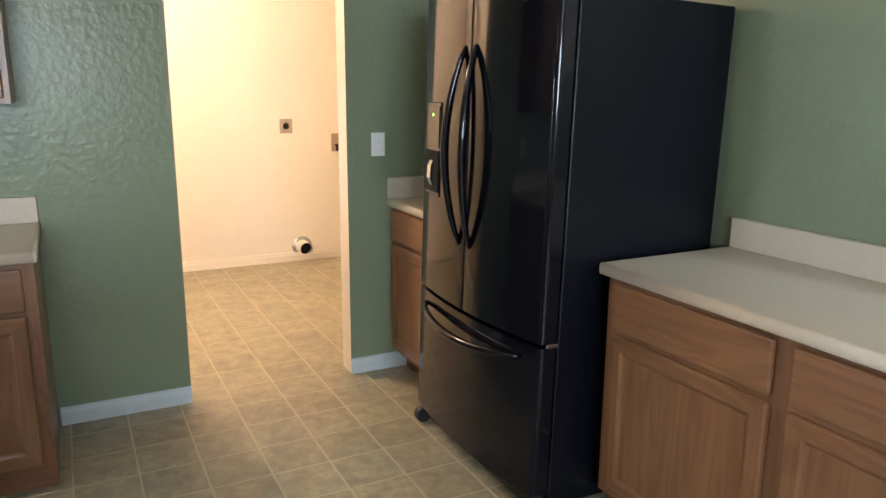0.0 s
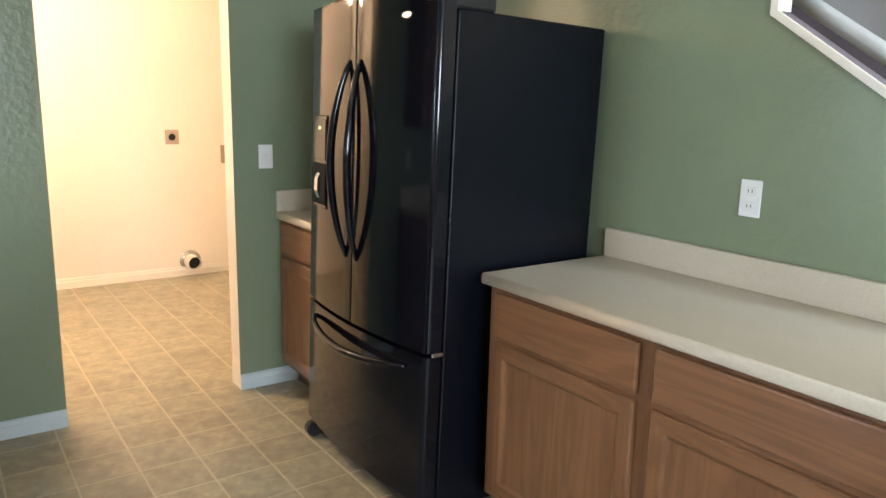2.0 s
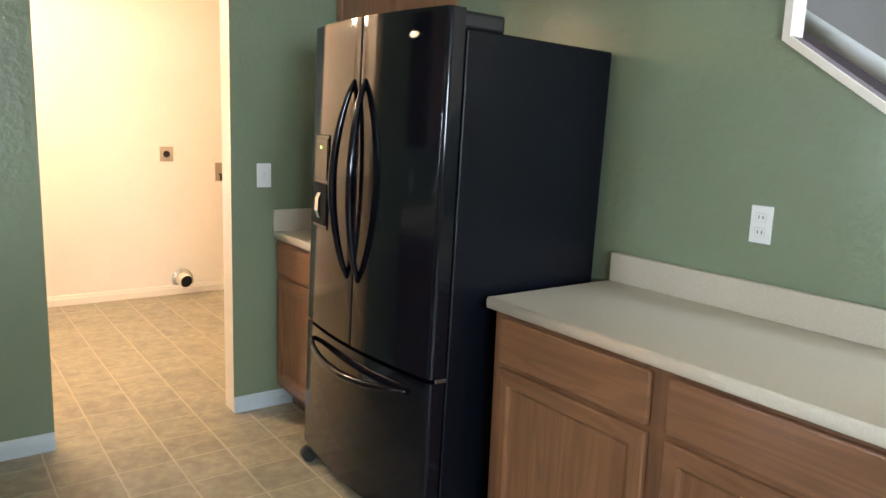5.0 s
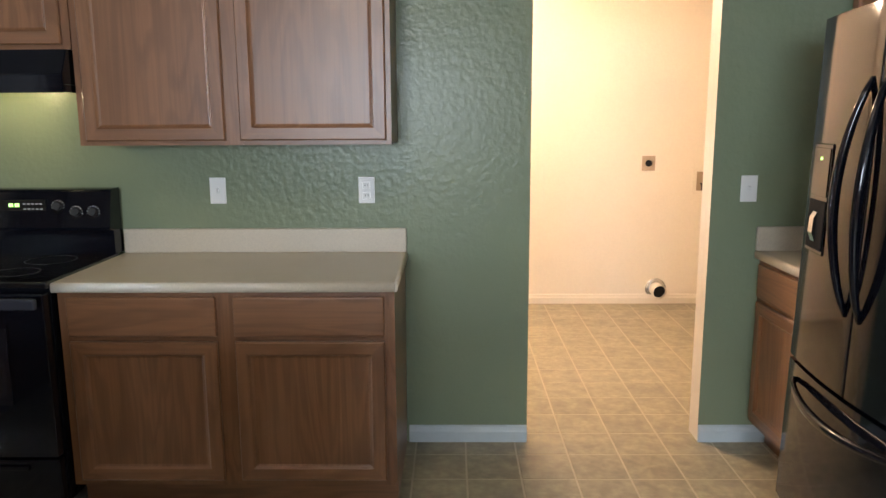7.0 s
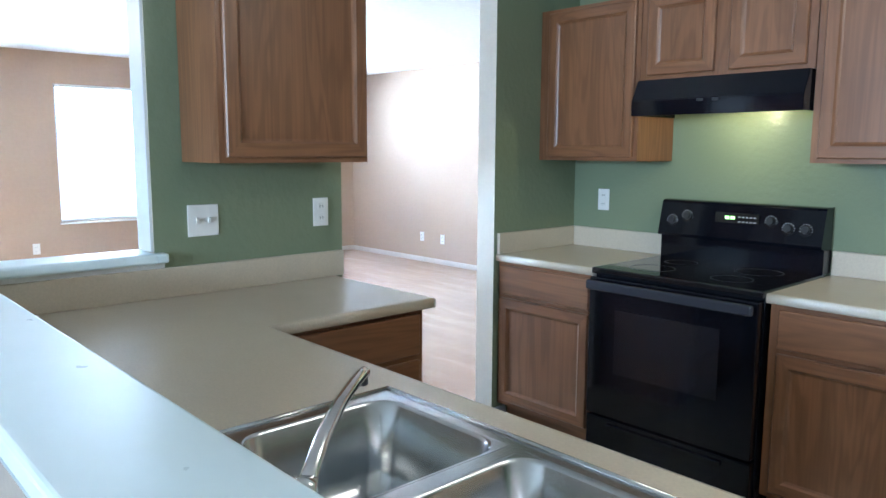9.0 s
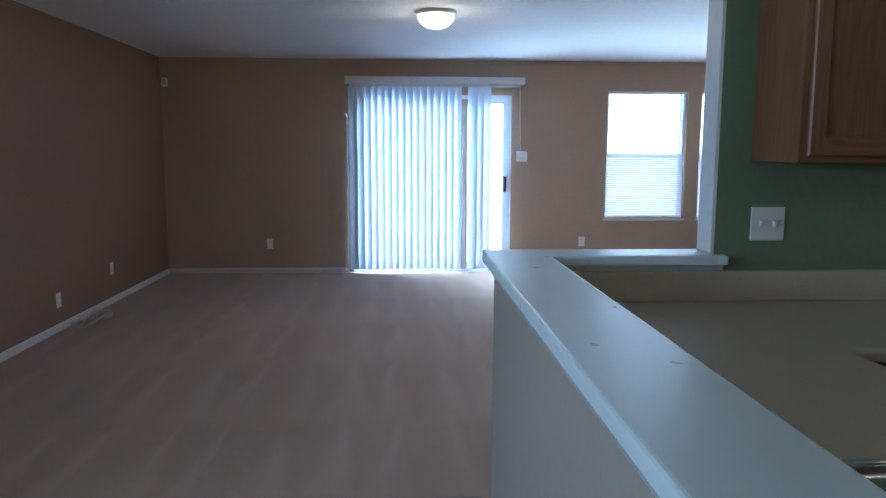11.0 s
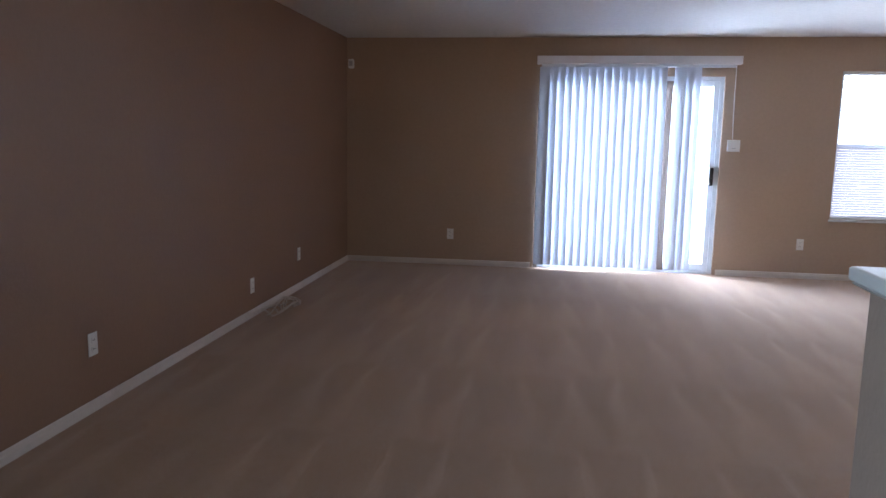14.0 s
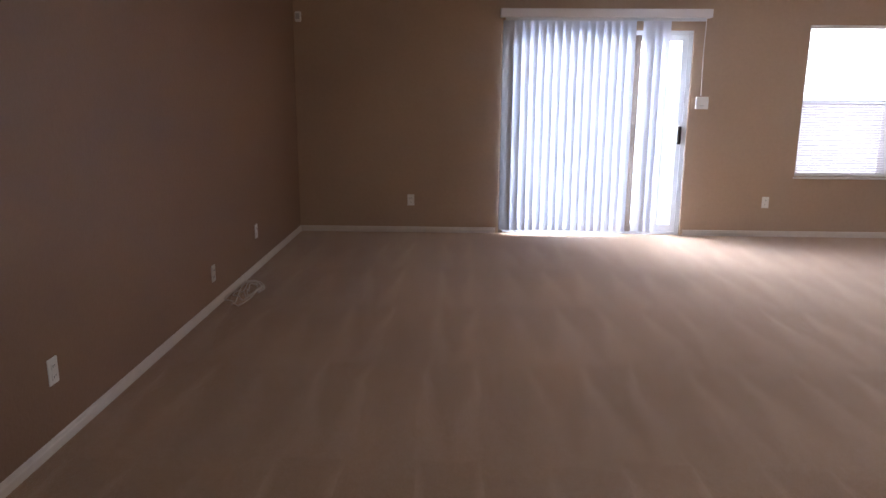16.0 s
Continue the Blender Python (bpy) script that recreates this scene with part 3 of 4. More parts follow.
base_cabinet(pose(2.198, -2.338, 0, 0, 0, 180), 1.57, [(0.03, 0.46, "door"), (0.49, 0.92, "door")], "oak sink cabinet with two doors", depth=0.615, body_top=0.70, group="kitchen base cabinets")


def grid_slab(bm, rects, z0, z1):
    """One connected flat piece covering rectangles that butt on each other."""
    xs = sorted({v for r in rects for v in r[:2]})
    ys = sorted({v for r in rects for v in r[2:]})
    inside = lambda i, j: 0 <= i < len(xs) - 1 and 0 <= j < len(ys) - 1 and any(
        r[0] <= (xs[i] + xs[i + 1]) / 2 <= r[1] and r[2] <= (ys[j] + ys[j + 1]) / 2 <= r[3] for r in rects)
    made = {}

    def v(i, j, k):
        if (i, j, k) not in made:
            made[i, j, k] = bm.verts.new((xs[i], ys[j], (z0, z1)[k]))
        return made[i, j, k]
    for i in range(len(xs) - 1):
        for j in range(len(ys) - 1):
            if not inside(i, j):
                continue
            for k in (0, 1):
                bm.faces.new([v(i, j, k), v(i + 1, j, k), v(i + 1, j + 1, k), v(i, j + 1, k)])
            for di, dj, p, q in ((-1, 0, (0, 0), (0, 1)), (1, 0, (1, 0), (1, 1)), (0, -1, (0, 0), (1, 0)), (0, 1, (0, 1), (1, 1))):
                if not inside(i + di, j + dj):
                    bm.faces.new([v(i + p[0], j + p[1], 0), v(i + q[0], j + q[1], 0), v(i + q[0], j + q[1], 1), v(i + p[0], j + p[1], 1)])


def nosing(bm, p, q, out):
    """A rounded front edge along p to q, bulging towards out."""
    ox, oy = out
    prof = [(0.0, 0.0), (0.006, 0.0015), (0.010, 0.006), (0.011, 0.018), (0.010, 0.031), (0.006, 0.0365), (0.0, 0.038)]
    a = [bm.verts.new((p[0] + ox * d, p[1] + oy * d, CT - z + 0.0005)) for d, z in prof]
    b = [bm.verts.new((q[0] + ox * d, q[1] + oy * d, CT - z + 0.0005)) for d, z in prof]
    for i in range(len(prof) - 1):
        bm.faces.new([a[i], a[i + 1], b[i + 1], b[i]]).smooth = True
    bm.faces.new(a)
    bm.faces.new(b[::-1])


def splash(bm, x0, x1, y0, y1):
    box(bm, x0, x1, y0, y1, CT, SPL, bevel=0.004)


def countertop(label, slabs, noses, splashes):
    c = thing("countertop", pose(0, 0, 0), label, "countertop")
    bm = bmesh.new()
    grid_slab(bm, slabs, CT - 0.037, CT)
    part("slab", bm, LAMINATE, c)
    for p, q, o in noses:
        bm = bmesh.new()
        nosing(bm, p, q, o)
        part("edge_strip", bm, LAMINATE, c)
    for s in splashes:
        bm = bmesh.new()
        splash(bm, *s)
        part("backsplash", bm, LAMINATE, c)
    return c


countertop("beige laminate countertop in the corner by the range", [(0.002, 0.612, -0.635, -0.002)], [((0.002, -0.635), (0.612, -0.635), (0, -1))],
           [(0.002, 0.612, -0.022, -0.002), (0.002, 0.022, -0.64, -0.0225)])
countertop("beige laminate countertop between range and doorway", [(1.402, 2.657, -0.635, -0.002)],
           [((1.402, -0.635), (2.657, -0.635), (0, -1)), ((2.657, -0.635), (2.657, -0.002), (1, 0))], [(1.402, 2.664, -0.022, -0.002)])
countertop("beige laminate countertop along the stair wall", [(4.304, XE - 0.002, -3.09, -1.585)],
           [((4.304, -3.09), (4.304, -1.585), (-1, 0)), ((4.304, -1.585), (XE - 0.002, -1.585), (0, 1))], [(XE - 0.022, XE - 0.002, -3.09, -1.585)])
countertop("small beige laminate countertop beside the refrigerator", [(4.225, XE - 0.002, -0.605, -0.002)], [((4.225, -0.605), (4.225, -0.002), (-1, 0))],
           [(4.215, XE - 0.002, -0.022, -0.002)])
# L-shaped counter, open for the sink
SX0, SX1, SY0, SY1 = 1.369, 2.15, -2.90, -2.43
CF, CB, WX, WY = -2.311, BARW[1] + 0.002, 0.635, -1.647   # sink front, back, west front and end
countertop("L-shaped beige laminate countertop round the sink",
           [(0.002, WX, CB, WY), (WX, SX0, CB, CF), (SX1, 2.60, CB, CF), (SX0, SX1, CB, SY0), (SX0, SX1, SY1, CF)],
           [((WX, CF), (WX, WY), (1, 0)), ((0.002, WY), (WX + 0.011, WY), (0, 1)), ((WX, CF), (2.60, CF), (0, 1)), ((2.60, CB), (2.60, CF), (1, 0))],
           [(0.002, 0.022, CB + 0.022, PASS - 0.005), (0.002, 2.60, CB, CB + 0.0215)])


# ---- sink ----
def bowl(bm, x0, x1, y0, y1, z0, z1, r):
    """An open basin with rounded corners, rim at z1."""
    def ring(inset, z, rad):
        pts = []
        for cx, cy, a0 in ((x1 - inset - rad, y1 - inset - rad, 0), (x0 + inset + rad, y1 - inset - rad, 90), (x0 + inset + rad, y0 + inset + rad, 180), (x1 - inset - rad, y0 + inset + rad, 270)):
            for k in range(6):
                a = radians(a0 + 18 * k)
                pts.append(bm.verts.new((cx + rad * math.cos(a), cy + rad * math.sin(a), z)))
        return pts
    rings = [ring(0.0, z1, r), ring(0.006, z1 - 0.006, r), ring(0.014, z0 + 0.05, r), ring(0.03, z0 + 0.012, r * 0.8), ring(0.06, z0, r * 0.6)]
    for a, b in zip(rings, rings[1:]):
        for i in range(len(a)):
            j = (i + 1) % len(a)
            bm.faces.new([a[i], a[j], b[j], b[i]]).smooth = True
    bm.faces.new(rings[-1])
    return rings[0]


sink = thing("sink", pose(0, 0, 0), "double bowl stainless steel sink set in the counter", "sink")
ZR = CT + 0.006
bx = [(SX0 + 0.012, 1.735), (1.772, SX1 - 0.012)]
by0, by1 = SY0 + 0.10, SY1 - 0.012
bm = bmesh.new()
xs = [SX0 - 0.03, bx[0][0], bx[0][1], bx[1][0], bx[1][1], SX1 + 0.03]
grid_slab(bm, [(xs[0], xs[1], by0, by1), (xs[2], xs[3], by0, by1), (xs[4], xs[5], by0, by1), (xs[0], xs[5], SY0 - 0.03, by0), (xs[0], xs[5], by1, SY1 + 0.03)], ZR - 0.004, ZR)
part("rim", bm, STEEL, sink)
for x0, x1 in bx:
    bm = bmesh.new()
    top = bowl(bm, x0 + 0.002, x1 - 0.002, by0 + 0.002, by1 - 0.002, CT - 0.18, ZR, 0.055)
    corners = [bm.verts.new((x, y, ZR + 0.0005)) for x, y in ((x1 + 0.003, by1 + 0.003), (x0 - 0.003, by1 + 0.003), (x0 - 0.003, by0 - 0.003), (x1 + 0.003, by0 - 0.003))]
    for q in range(4):
        arc = top[q * 6:q * 6 + 6]
        for a, b in zip(arc, arc[1:]):
            bm.faces.new([a, b, corners[q]])
        bm.faces.new([arc[-1], top[(q * 6 + 6) % 24], corners[(q + 1) % 4], corners[q]])
    b = part("bowl", bm, STEEL, sink)
    bm = bmesh.new()
    cx, cy = (x0 + x1) / 2, (by0 + by1) / 2
    lathe(bm, [(0.0, 0.002), (0.022, 0.002), (0.026, 0.006), (0.040, 0.005), (0.043, 0.001)], (cx, cy, CT - 0.18))
    part("drain", bm, CHROME, b, "round chrome drain")
for p, q in (((xs[0] + 0.004, SY0 - 0.024), (xs[5] - 0.004, SY0 - 0.024)), ((xs[0] + 0.004, SY1 + 0.024), (xs[5] - 0.004, SY1 + 0.024)), ((xs[0] + 0.006, SY0 - 0.024), (xs[0] + 0.006, SY1 + 0.024)), ((xs[5] - 0.006, SY0 - 0.024), (xs[5] - 0.006, SY1 + 0.024))):
    bm = bmesh.new()
    tube(bm, [(*p, ZR), (*q, ZR)], 0.006, 8)
    part("rolled_edge", bm, STEEL, sink)

FX, FY = 1.745, -2.868
faucet = thing("faucet", pose(FX, FY, ZR), "single lever chrome faucet on the sink rim", "faucet")
bm = bmesh.new()
box(bm, -0.115, 0.115, -0.027, 0.027, 0.0, 0.012, bevel=0.006)
part("base_plate", bm, CHROME, faucet)
bm = bmesh.new()
lathe(bm, [(0.026, 0.01), (0.024, 0.04), (0.021, 0.07), (0.0, 0.075)])
part("body", bm, CHROME, faucet)
bm = bmesh.new()
tube(bm, [(0, 0.0, 0.03), (-0.017, 0.022, 0.064), (-0.056, 0.070, 0.096), (-0.103, 0.130, 0.118), (-0.148, 0.190, 0.128), (-0.176, 0.228, 0.131), (-0.190, 0.246, 0.130)], [0.0145, 0.0138, 0.0128, 0.0118, 0.0112, 0.011, 0.0108], 14)
spout = part("spout", bm, CHROME, faucet)
bm = bmesh.new()
cyl(bm, (-0.182, 0.236, 0.124), (-0.184, 0.239, 0.112), 0.0092, 0.0092, 14)
part("aerator", bm, BLACKMAT, spout)


# ---- range ----
RX0, RX1, RF = 0.617, 1.400, -0.665
rng = thing("range", pose(RX0, RF, 0), "black electric range with glass oven door", "range")
RW, RD = RX1 - RX0, -RF - 0.01
bm = bmesh.new()
box(bm, 0.004, RW - 0.004, 0.03, RD - 0.03, 0.045, 0.885, bevel=0.004)
part("body", bm, BLACKSIDE, rng)
bm = bmesh.new()
box(bm, 0.0, RW, -0.002, RD - 0.06, 0.886, 0.914, bevel=0.007, seg=3)
top = part("cooktop", bm, BLACKGLASS, rng)
for cx, cy, r in ((0.20, 0.18, 0.10), (0.57, 0.18, 0.085), (0.20, 0.43, 0.075), (0.57, 0.43, 0.10)):
    bm = bmesh.new()
    lathe(bm, [(r, 0.9145), (r, 0.9150), (r - 0.004, 0.9150), (r - 0.004, 0.9145)], (cx, cy, 0), 36)
    part("burner_ring", bm, RINGMARK, top)
# slanted control panel
bm = bmesh.new()
y0 = RD - 0.135
prism(bm, [(y0 + 0.05, 0.914), (y0 + 0.05, 1.018), (y0 + 0.018, 1.026), (y0 + 0.016, 1.036), (y0 + 0.050, 1.186), (y0 + 0.058, 1.195), (y0 + 0.072, 1.199), (y0 + 0.13, 1.199), (y0 + 0.13, 0.914)], 0.004, RW - 0.004, axis=0)
panel = part("control_panel", bm, BLACK, rng)
slope = 0.034 / 0.150


def on_panel(x, z):
    return (x, y0 + 0.016 + slope * (z - 1.036) - 0.001, z)


for x, z in ((0.075, 1.10), (0.15, 1.125), (RW - 0.23, 1.125), (RW - 0.075, 1.10), (RW - 0.15, 1.10)):
    bm = bmesh.new()
    p = Vector(on_panel(x, z))
    n = Vector((0, -1, slope)).normalized()
    cyl(bm, p, p + n * 0.022, 0.019, 0.016, 20)
    k = part("knob", bm, BLACKMAT, panel)
    bm = bmesh.new()
    cyl(bm, p + n * 0.0005, p + n * 0.0015, 0.030, 0.030, 24)
    part("dial_mark", bm, BLACKGLASS, panel)
    bm = bmesh.new()
    for a in range(-130, 131, 26):
        c = p + Vector((0.026 * math.sin(radians(a)), 0, 0.026 * math.cos(radians(a)))) + n * 0.002
        box(bm, c.x - 0.003, c.x + 0.003, c.y - 0.001, c.y, c.z - 0.0016, c.z + 0.0016)
    part("dial_print", bm, GREYMARK, panel, "pale ring of dial marks")
bm = bmesh.new()
p = on_panel(RW / 2 - 0.05, 1.128)
box(bm, RW / 2 - 0.10, RW / 2 + 0.11, p[1] - 0.004, p[1] + 0.012, 1.105, 1.155, bevel=0.002)
part("display_window", bm, BLACKGLASS, panel)
bm = bmesh.new()
for i, x in enumerate((-0.050, -0.039, -0.024, -0.013)):
    box(bm, RW / 2 + x, RW / 2 + x + 0.008, p[1] - 0.0055, p[1] - 0.0042, 1.124, 1.139)
part("clock_digits", bm, GREENLED, panel, "green lit clock digits")
bm = bmesh.new()
for j in range(2):
    for i in range(5):
        x = RW / 2 + 0.012 + i * 0.018
        box(bm, x, x + 0.011, p[1] - 0.0055, p[1] - 0.0042, 1.112 + j * 0.022, 1.117 + j * 0.022)
part("button_print", bm, GREYMARK, panel)["kind"] = "stuff"
bm = bmesh.new()
box(bm, 0.006, RW - 0.006, -0.022, 0.028, 0.245, 0.875, bevel=0.008, seg=3)
odoor = part("oven_door", bm, BLACK, rng)
bm = bmesh.new()
box(bm, 0.150, RW - 0.150, -0.0255, -0.0215, 0.455, 0.745, bevel=0.0015)
part("window", bm, OVENWIN, odoor, "dark grey oven window")
bm = bmesh.new()
box(bm, 0.012, RW - 0.012, -0.064, -0.040, 0.822, 0.866, bevel=0.011, seg=3)
for x in (0.055, RW - 0.085):
    box(bm, x, x + 0.03, -0.05, -0.02, 0.830, 0.858, bevel=0.004)
part("handle", bm, material("charcoal_satin_enamel", (0.03, 0.032, 0.042), rough=0.22), odoor, "charcoal bar across the oven door top")
bm = bmesh.new()
box(bm, 0.006, RW - 0.006, -0.016, 0.028, 0.065, 0.235, bevel=0.007, seg=3)
dr = part("storage_drawer", bm, BLACK, rng)
bm = bmesh.new()
box(bm, 0.12, RW - 0.12, -0.026, -0.015, 0.195, 0.215, bevel=0.005)
part("drawer_lip", bm, BLACK, dr)
for x in (0.05, RW - 0.05):
    for y in (0.04, RD - 0.1):
        bm = bmesh.new()
        cyl(bm, (x, y, 0), (x, y, 0.046), 0.018, 0.014, 12)
        part("foot", bm, BLACKMAT, rng)

hood = thing("range_hood", pose(0.612, -0.40, 1.60), "black range hood under the short cabinet", "range hood")
bm = bmesh.new()
prism(bm, [(0.0, -0.006), (0.0, 0.062), (0.048, 0.158), (0.395, 0.158), (0.395, 0.026), (0.016, 0.026), (0.014, -0.006)], 0.004, 0.778, axis=0)
bmesh.ops.bevel(bm, geom=bm.edges[:], offset=0.003, segments=2, affect="EDGES")
part("shell", bm, BLACK, hood)
bm = bmesh.new()
box(bm, 0.20, 0.58, 0.10, 0.33, 0.018, 0.025)
part("filter", bm, BLACKMAT, hood)
for x in (0.33, 0.40):
    bm = bmesh.new()
    box(bm, x, x + 0.03, -0.003, 0.004, 0.048, 0.060, bevel=0.002)
    part("switch_button", bm, BLACKMAT, hood)
for a in (0.0042, 0.760):
    bm = bmesh.new()
    box(bm, a, a + 0.0175, 0.017, 0.358, -0.004, 0.0245)
    part("side_skirt", bm, BLACK, hood)


# ---- refrigerator ----
FY0, FY1, FXB = -1.530, -0.612, 4.822
FDX = 4.098           # door front at its outer edges
fr = thing("refrigerator", pose(FDX, FY0, 0.0, 0, 1.6, 0), "black french door refrigerator with bottom freezer", "refrigerator")
FWD = FY1 - FY0
bm = bmesh.new()
box(bm, 0.066, FXB - FDX, 0.0, FWD, 0.03, 1.755, bevel=0.006)
part("case", bm, BLACKSIDE, fr)


BULGE = 0.046


def bowed(bm, y0, y1, z0, z1, bulge=BULGE, steps=14, xb=0.059):
    """A door with a front that bows out across the whole width of the thing."""
    def face(y):
        u = 2 * y / FWD - 1
        return -bulge * (1 - u * u)

    front = []
    r0 = 0.020 if y0 < 0.01 else 0.005
    r1 = 0.010 if y1 > FWD - 0.01 else 0.005
    for k in range(5):
        a = radians(18 * k)
        front.append((face(y0 + r0) + r0 * (1 - math.sin(a)), y0 + r0 * (1 - math.cos(a))))
    for i in range(steps + 1):
        y = y0 + r0 + (y1 - y0 - r0 - r1) * i / steps
        front.append((face(y), y))
    for k in range(5):
        a = radians(72 - 18 * k)
        front.append((face(y1 - r1) + r1 * (1 - math.sin(a)), y1 - r1 * (1 - math.cos(a))))
    steps = len(front) - 1
    pts = front + [(xb, y1), (xb, y0)]
    fs = prism(bm, pts, z0, z1, axis=2)
    for f in fs[2:2 + steps]:
        f.smooth = True
    for e in bm.edges:
        if not all(f.smooth for f in e.link_faces) or e.calc_face_angle(0.0) > 0.5:
            e.smooth = False
    return pts


ZS = 0.625
for y0, y1, nm in ((0.002, FWD / 2 - 0.002, "door"), (FWD / 2 + 0.002, FWD - 0.002, "door")):
    bm = bmesh.new()
    bowed(bm, y0, y1, ZS + 0.008, 1.815, steps=10)
    d = part(nm, bm, BLACK, fr)
    # arched bar handle
    yh = FWD / 2 + (-0.036 if y0 < 0.1 else 0.045)
    bm = bmesh.new()
    pts, rs = [], []
    for i in range(17):
        s = i / 16
        a = math.sin(math.pi * s)
        pts.append((-BULGE + 0.004 - 0.062 * a ** 0.7, yh + (-0.018 if y0 < 0.1 else 0.03) * a, 0.88 + 0.72 * s))
        rs.append(0.010 + 0.006 * a)
    tube(bm, pts, rs, 12)
    part("handle", bm, BLACK, d, "arched black bar handle")
bm = bmesh.new()
bowed(bm, 0.002, FWD - 0.002, 0.085, ZS - 0.008, steps=16)
fd = part("freezer_drawer", bm, BLACK, fr)
bm = bmesh.new()
pts, rs = [], []
for i in range(17):
    s = i / 16
    y = 0.10 + (FWD - 0.20) * s
    u = 2 * y / FWD - 1
    a = math.sin(math.pi * s)
    pts.append((-BULGE * (1 - u * u) - 0.004 - 0.05 * a ** 0.6, y, 0.565 - 0.028 * a))
    rs.append(0.009 + 0.007 * a)
tube(bm, pts, rs, 12)
part("handle", bm, BLACK, fd, "curved black drawer handle")
bm = bmesh.new()
box(bm, 0.03, 0.12, 0.03, FWD - 0.03, 0.012, 0.08)
part("kick_grille", bm, BLACKMAT, fr)
for y in (0.05, FWD - 0.05):
    bm = bmesh.new()
    cyl(bm, (0.0, y - 0.02, 0.032), (0.0, y + 0.02, 0.032), 0.032, 0.032, 18)
    part("roller", bm, BLACKMAT, fr)
for y in (0.06, FWD - 0.06):
    bm = bmesh.new()
    box(bm, 0.06, 0.23, y - 0.045, y + 0.045, 1.756, 1.812, bevel=0.012, seg=3)
    part("hinge_cover", bm, BLACKMAT, fr)
bm = bmesh.new()
box(bm, 0.02, 0.064, -0.003, 0.004, ZS - 0.007, ZS + 0.007, bevel=0.002)
part("hinge_bracket", bm, STEEL, fr, "small steel hinge between the doors")
# dispenser on the door next to the counter
ux = -BULGE * (1 - (2 * 0.79 / FWD - 1) ** 2) + 0.003
slant = BULGE * 4 / FWD * (2 * 0.79 / FWD - 1)
dd = [o for o in fr.children if o.name.startswith("door")][-1]
bm = bmesh.new()
box(bm, ux - 0.006, ux + 0.03, 0.70, 0.868, 1.03, 1.40, bevel=0.004)
dp = part("dispenser", bm, BLACK, dd, "black water and ice dispenser")
bm = bmesh.new()
box(bm, ux - 0.0085, ux - 0.0055, 0.712, 0.857, 1.225, 1.385, bevel=0.001)
part("dispenser_panel", bm, BLACK, dp)
bm = bmesh.new()
box(bm, ux - 0.009, ux - 0.0055, 0.712, 0.857, 1.045, 1.21, bevel=0.001)
part("dispenser_recess", bm, SHADOW, dp)
bm = bmesh.new()
prism(bm, [(ux - 0.010, 1.07), (ux - 0.022, 1.10), (ux - 0.02, 1.15), (ux - 0.010, 1.17)], 0.77, 0.81, axis=1)
part("dispenser_paddle", bm, CHROME, dp, "shiny dispenser paddle")
bm = bmesh.new()
box(bm, ux - 0.0105, ux - 0.0085, 0.775, 0.79, 1.345, 1.355)
part("indicator", bm, GREENLED, dp, "small green light")
for o in [dp] + list(dp.children):
    for v in o.data.vertices:
        v.co.x += slant * (v.co.y - 0.79)
# oval badge on the other door
ub = -BULGE * (1 - (2 * 0.13 / FWD - 1) ** 2)
d0 = [o for o in fr.children if o.name.startswith("door")][0]
bm = bmesh.new()
rings = []
for dx in (0.003, -0.004):
    rings.append([bm.verts.new((ub + dx - 0.006, 0.15 + 0.028 * math.cos(radians(a)), 1.735 + 0.010 * math.sin(radians(a)))) for a in range(0, 360, 15)])
bm.faces.new(rings[1])
for i in range(24):
    bm.faces.new([rings[0][i], rings[0][(i + 1) % 24], rings[1][(i + 1) % 24], rings[1][i]])
part("badge", bm, STEEL, d0, "small oval chrome badge")


# ---- plates ----
def wall_plate(x, y, z, turn, kind, label, wide=0.072, group="outlet plates"):
    """A plate facing -y before it is turned. kind: outlet, switch, double, blank."""
    t = thing("switch_plate" if kind in ("switch", "double") else "outlet_plate", pose(x, y, z, 0, 0, turn), label, "switch" if kind in ("switch", "double") else "outlet", group)
    bm = bmesh.new()
    w = wide * (1.65 if kind == "double" else 1)
    box(bm, -w / 2, w / 2, -0.006, 0.0, -0.058, 0.058, bevel=0.0025)
    pl = part("plate", bm, PLASTIC, t)
    if kind == "outlet":
        for dz in (-0.026, 0.02):
            bm = bmesh.new()
            box(bm, -0.017, 0.017, -0.009, -0.006, dz - 0.012, dz + 0.017, bevel=0.003)
            s = part("socket", bm, PLASTIC, pl)
            for dx in (-0.0075, 0.0055):
                bm = bmesh.new()
                box(bm, dx, dx + 0.0025, -0.0096, -0.0088, dz - 0.002, dz + 0.008)
                part("slot", bm, SHADOW, s)
    elif kind in ("switch", "double"):
        for dx in ((-0.023, 0.023) if kind == "double" else (0,)):
            bm = bmesh.new()
            prism(bm, [(-0.006, -0.012), (-0.016, 0.006), (-0.012, 0.012), (-0.006, 0.012)], dx - 0.005, dx + 0.005, axis=0)
            part("toggle", bm, PLASTIC, pl)
    return t


G1 = "kitchen wall plates"
wall_plate(0.202, 0, 1.17, 0, "outlet", "white outlet plate in the corner by the range", group=G1)
wall_plate(1.831, 0, 1.18, 0, "switch", "white switch plate above the range counter", group=G1)
wall_plate(2.49, 0, 1.18, 0, "outlet", "white outlet plate above the counter end", group=G1)
wall_plate(4.17, 0, 1.18, 0, "switch", "white switch plate beside the doorway", group=G1)
wall_plate(XE, -2.155, 1.19, -90, "outlet", "white outlet plate on the stair wall", group=G1)
wall_plate(0, -2.212, 1.173, 90, "double", "white double switch plate under the wall cabinet", group=G1)
wall_plate(0, -1.704, 1.178, 90, "outlet", "white outlet plate beside the passage", group=G1)
G2 = "living room outlets"
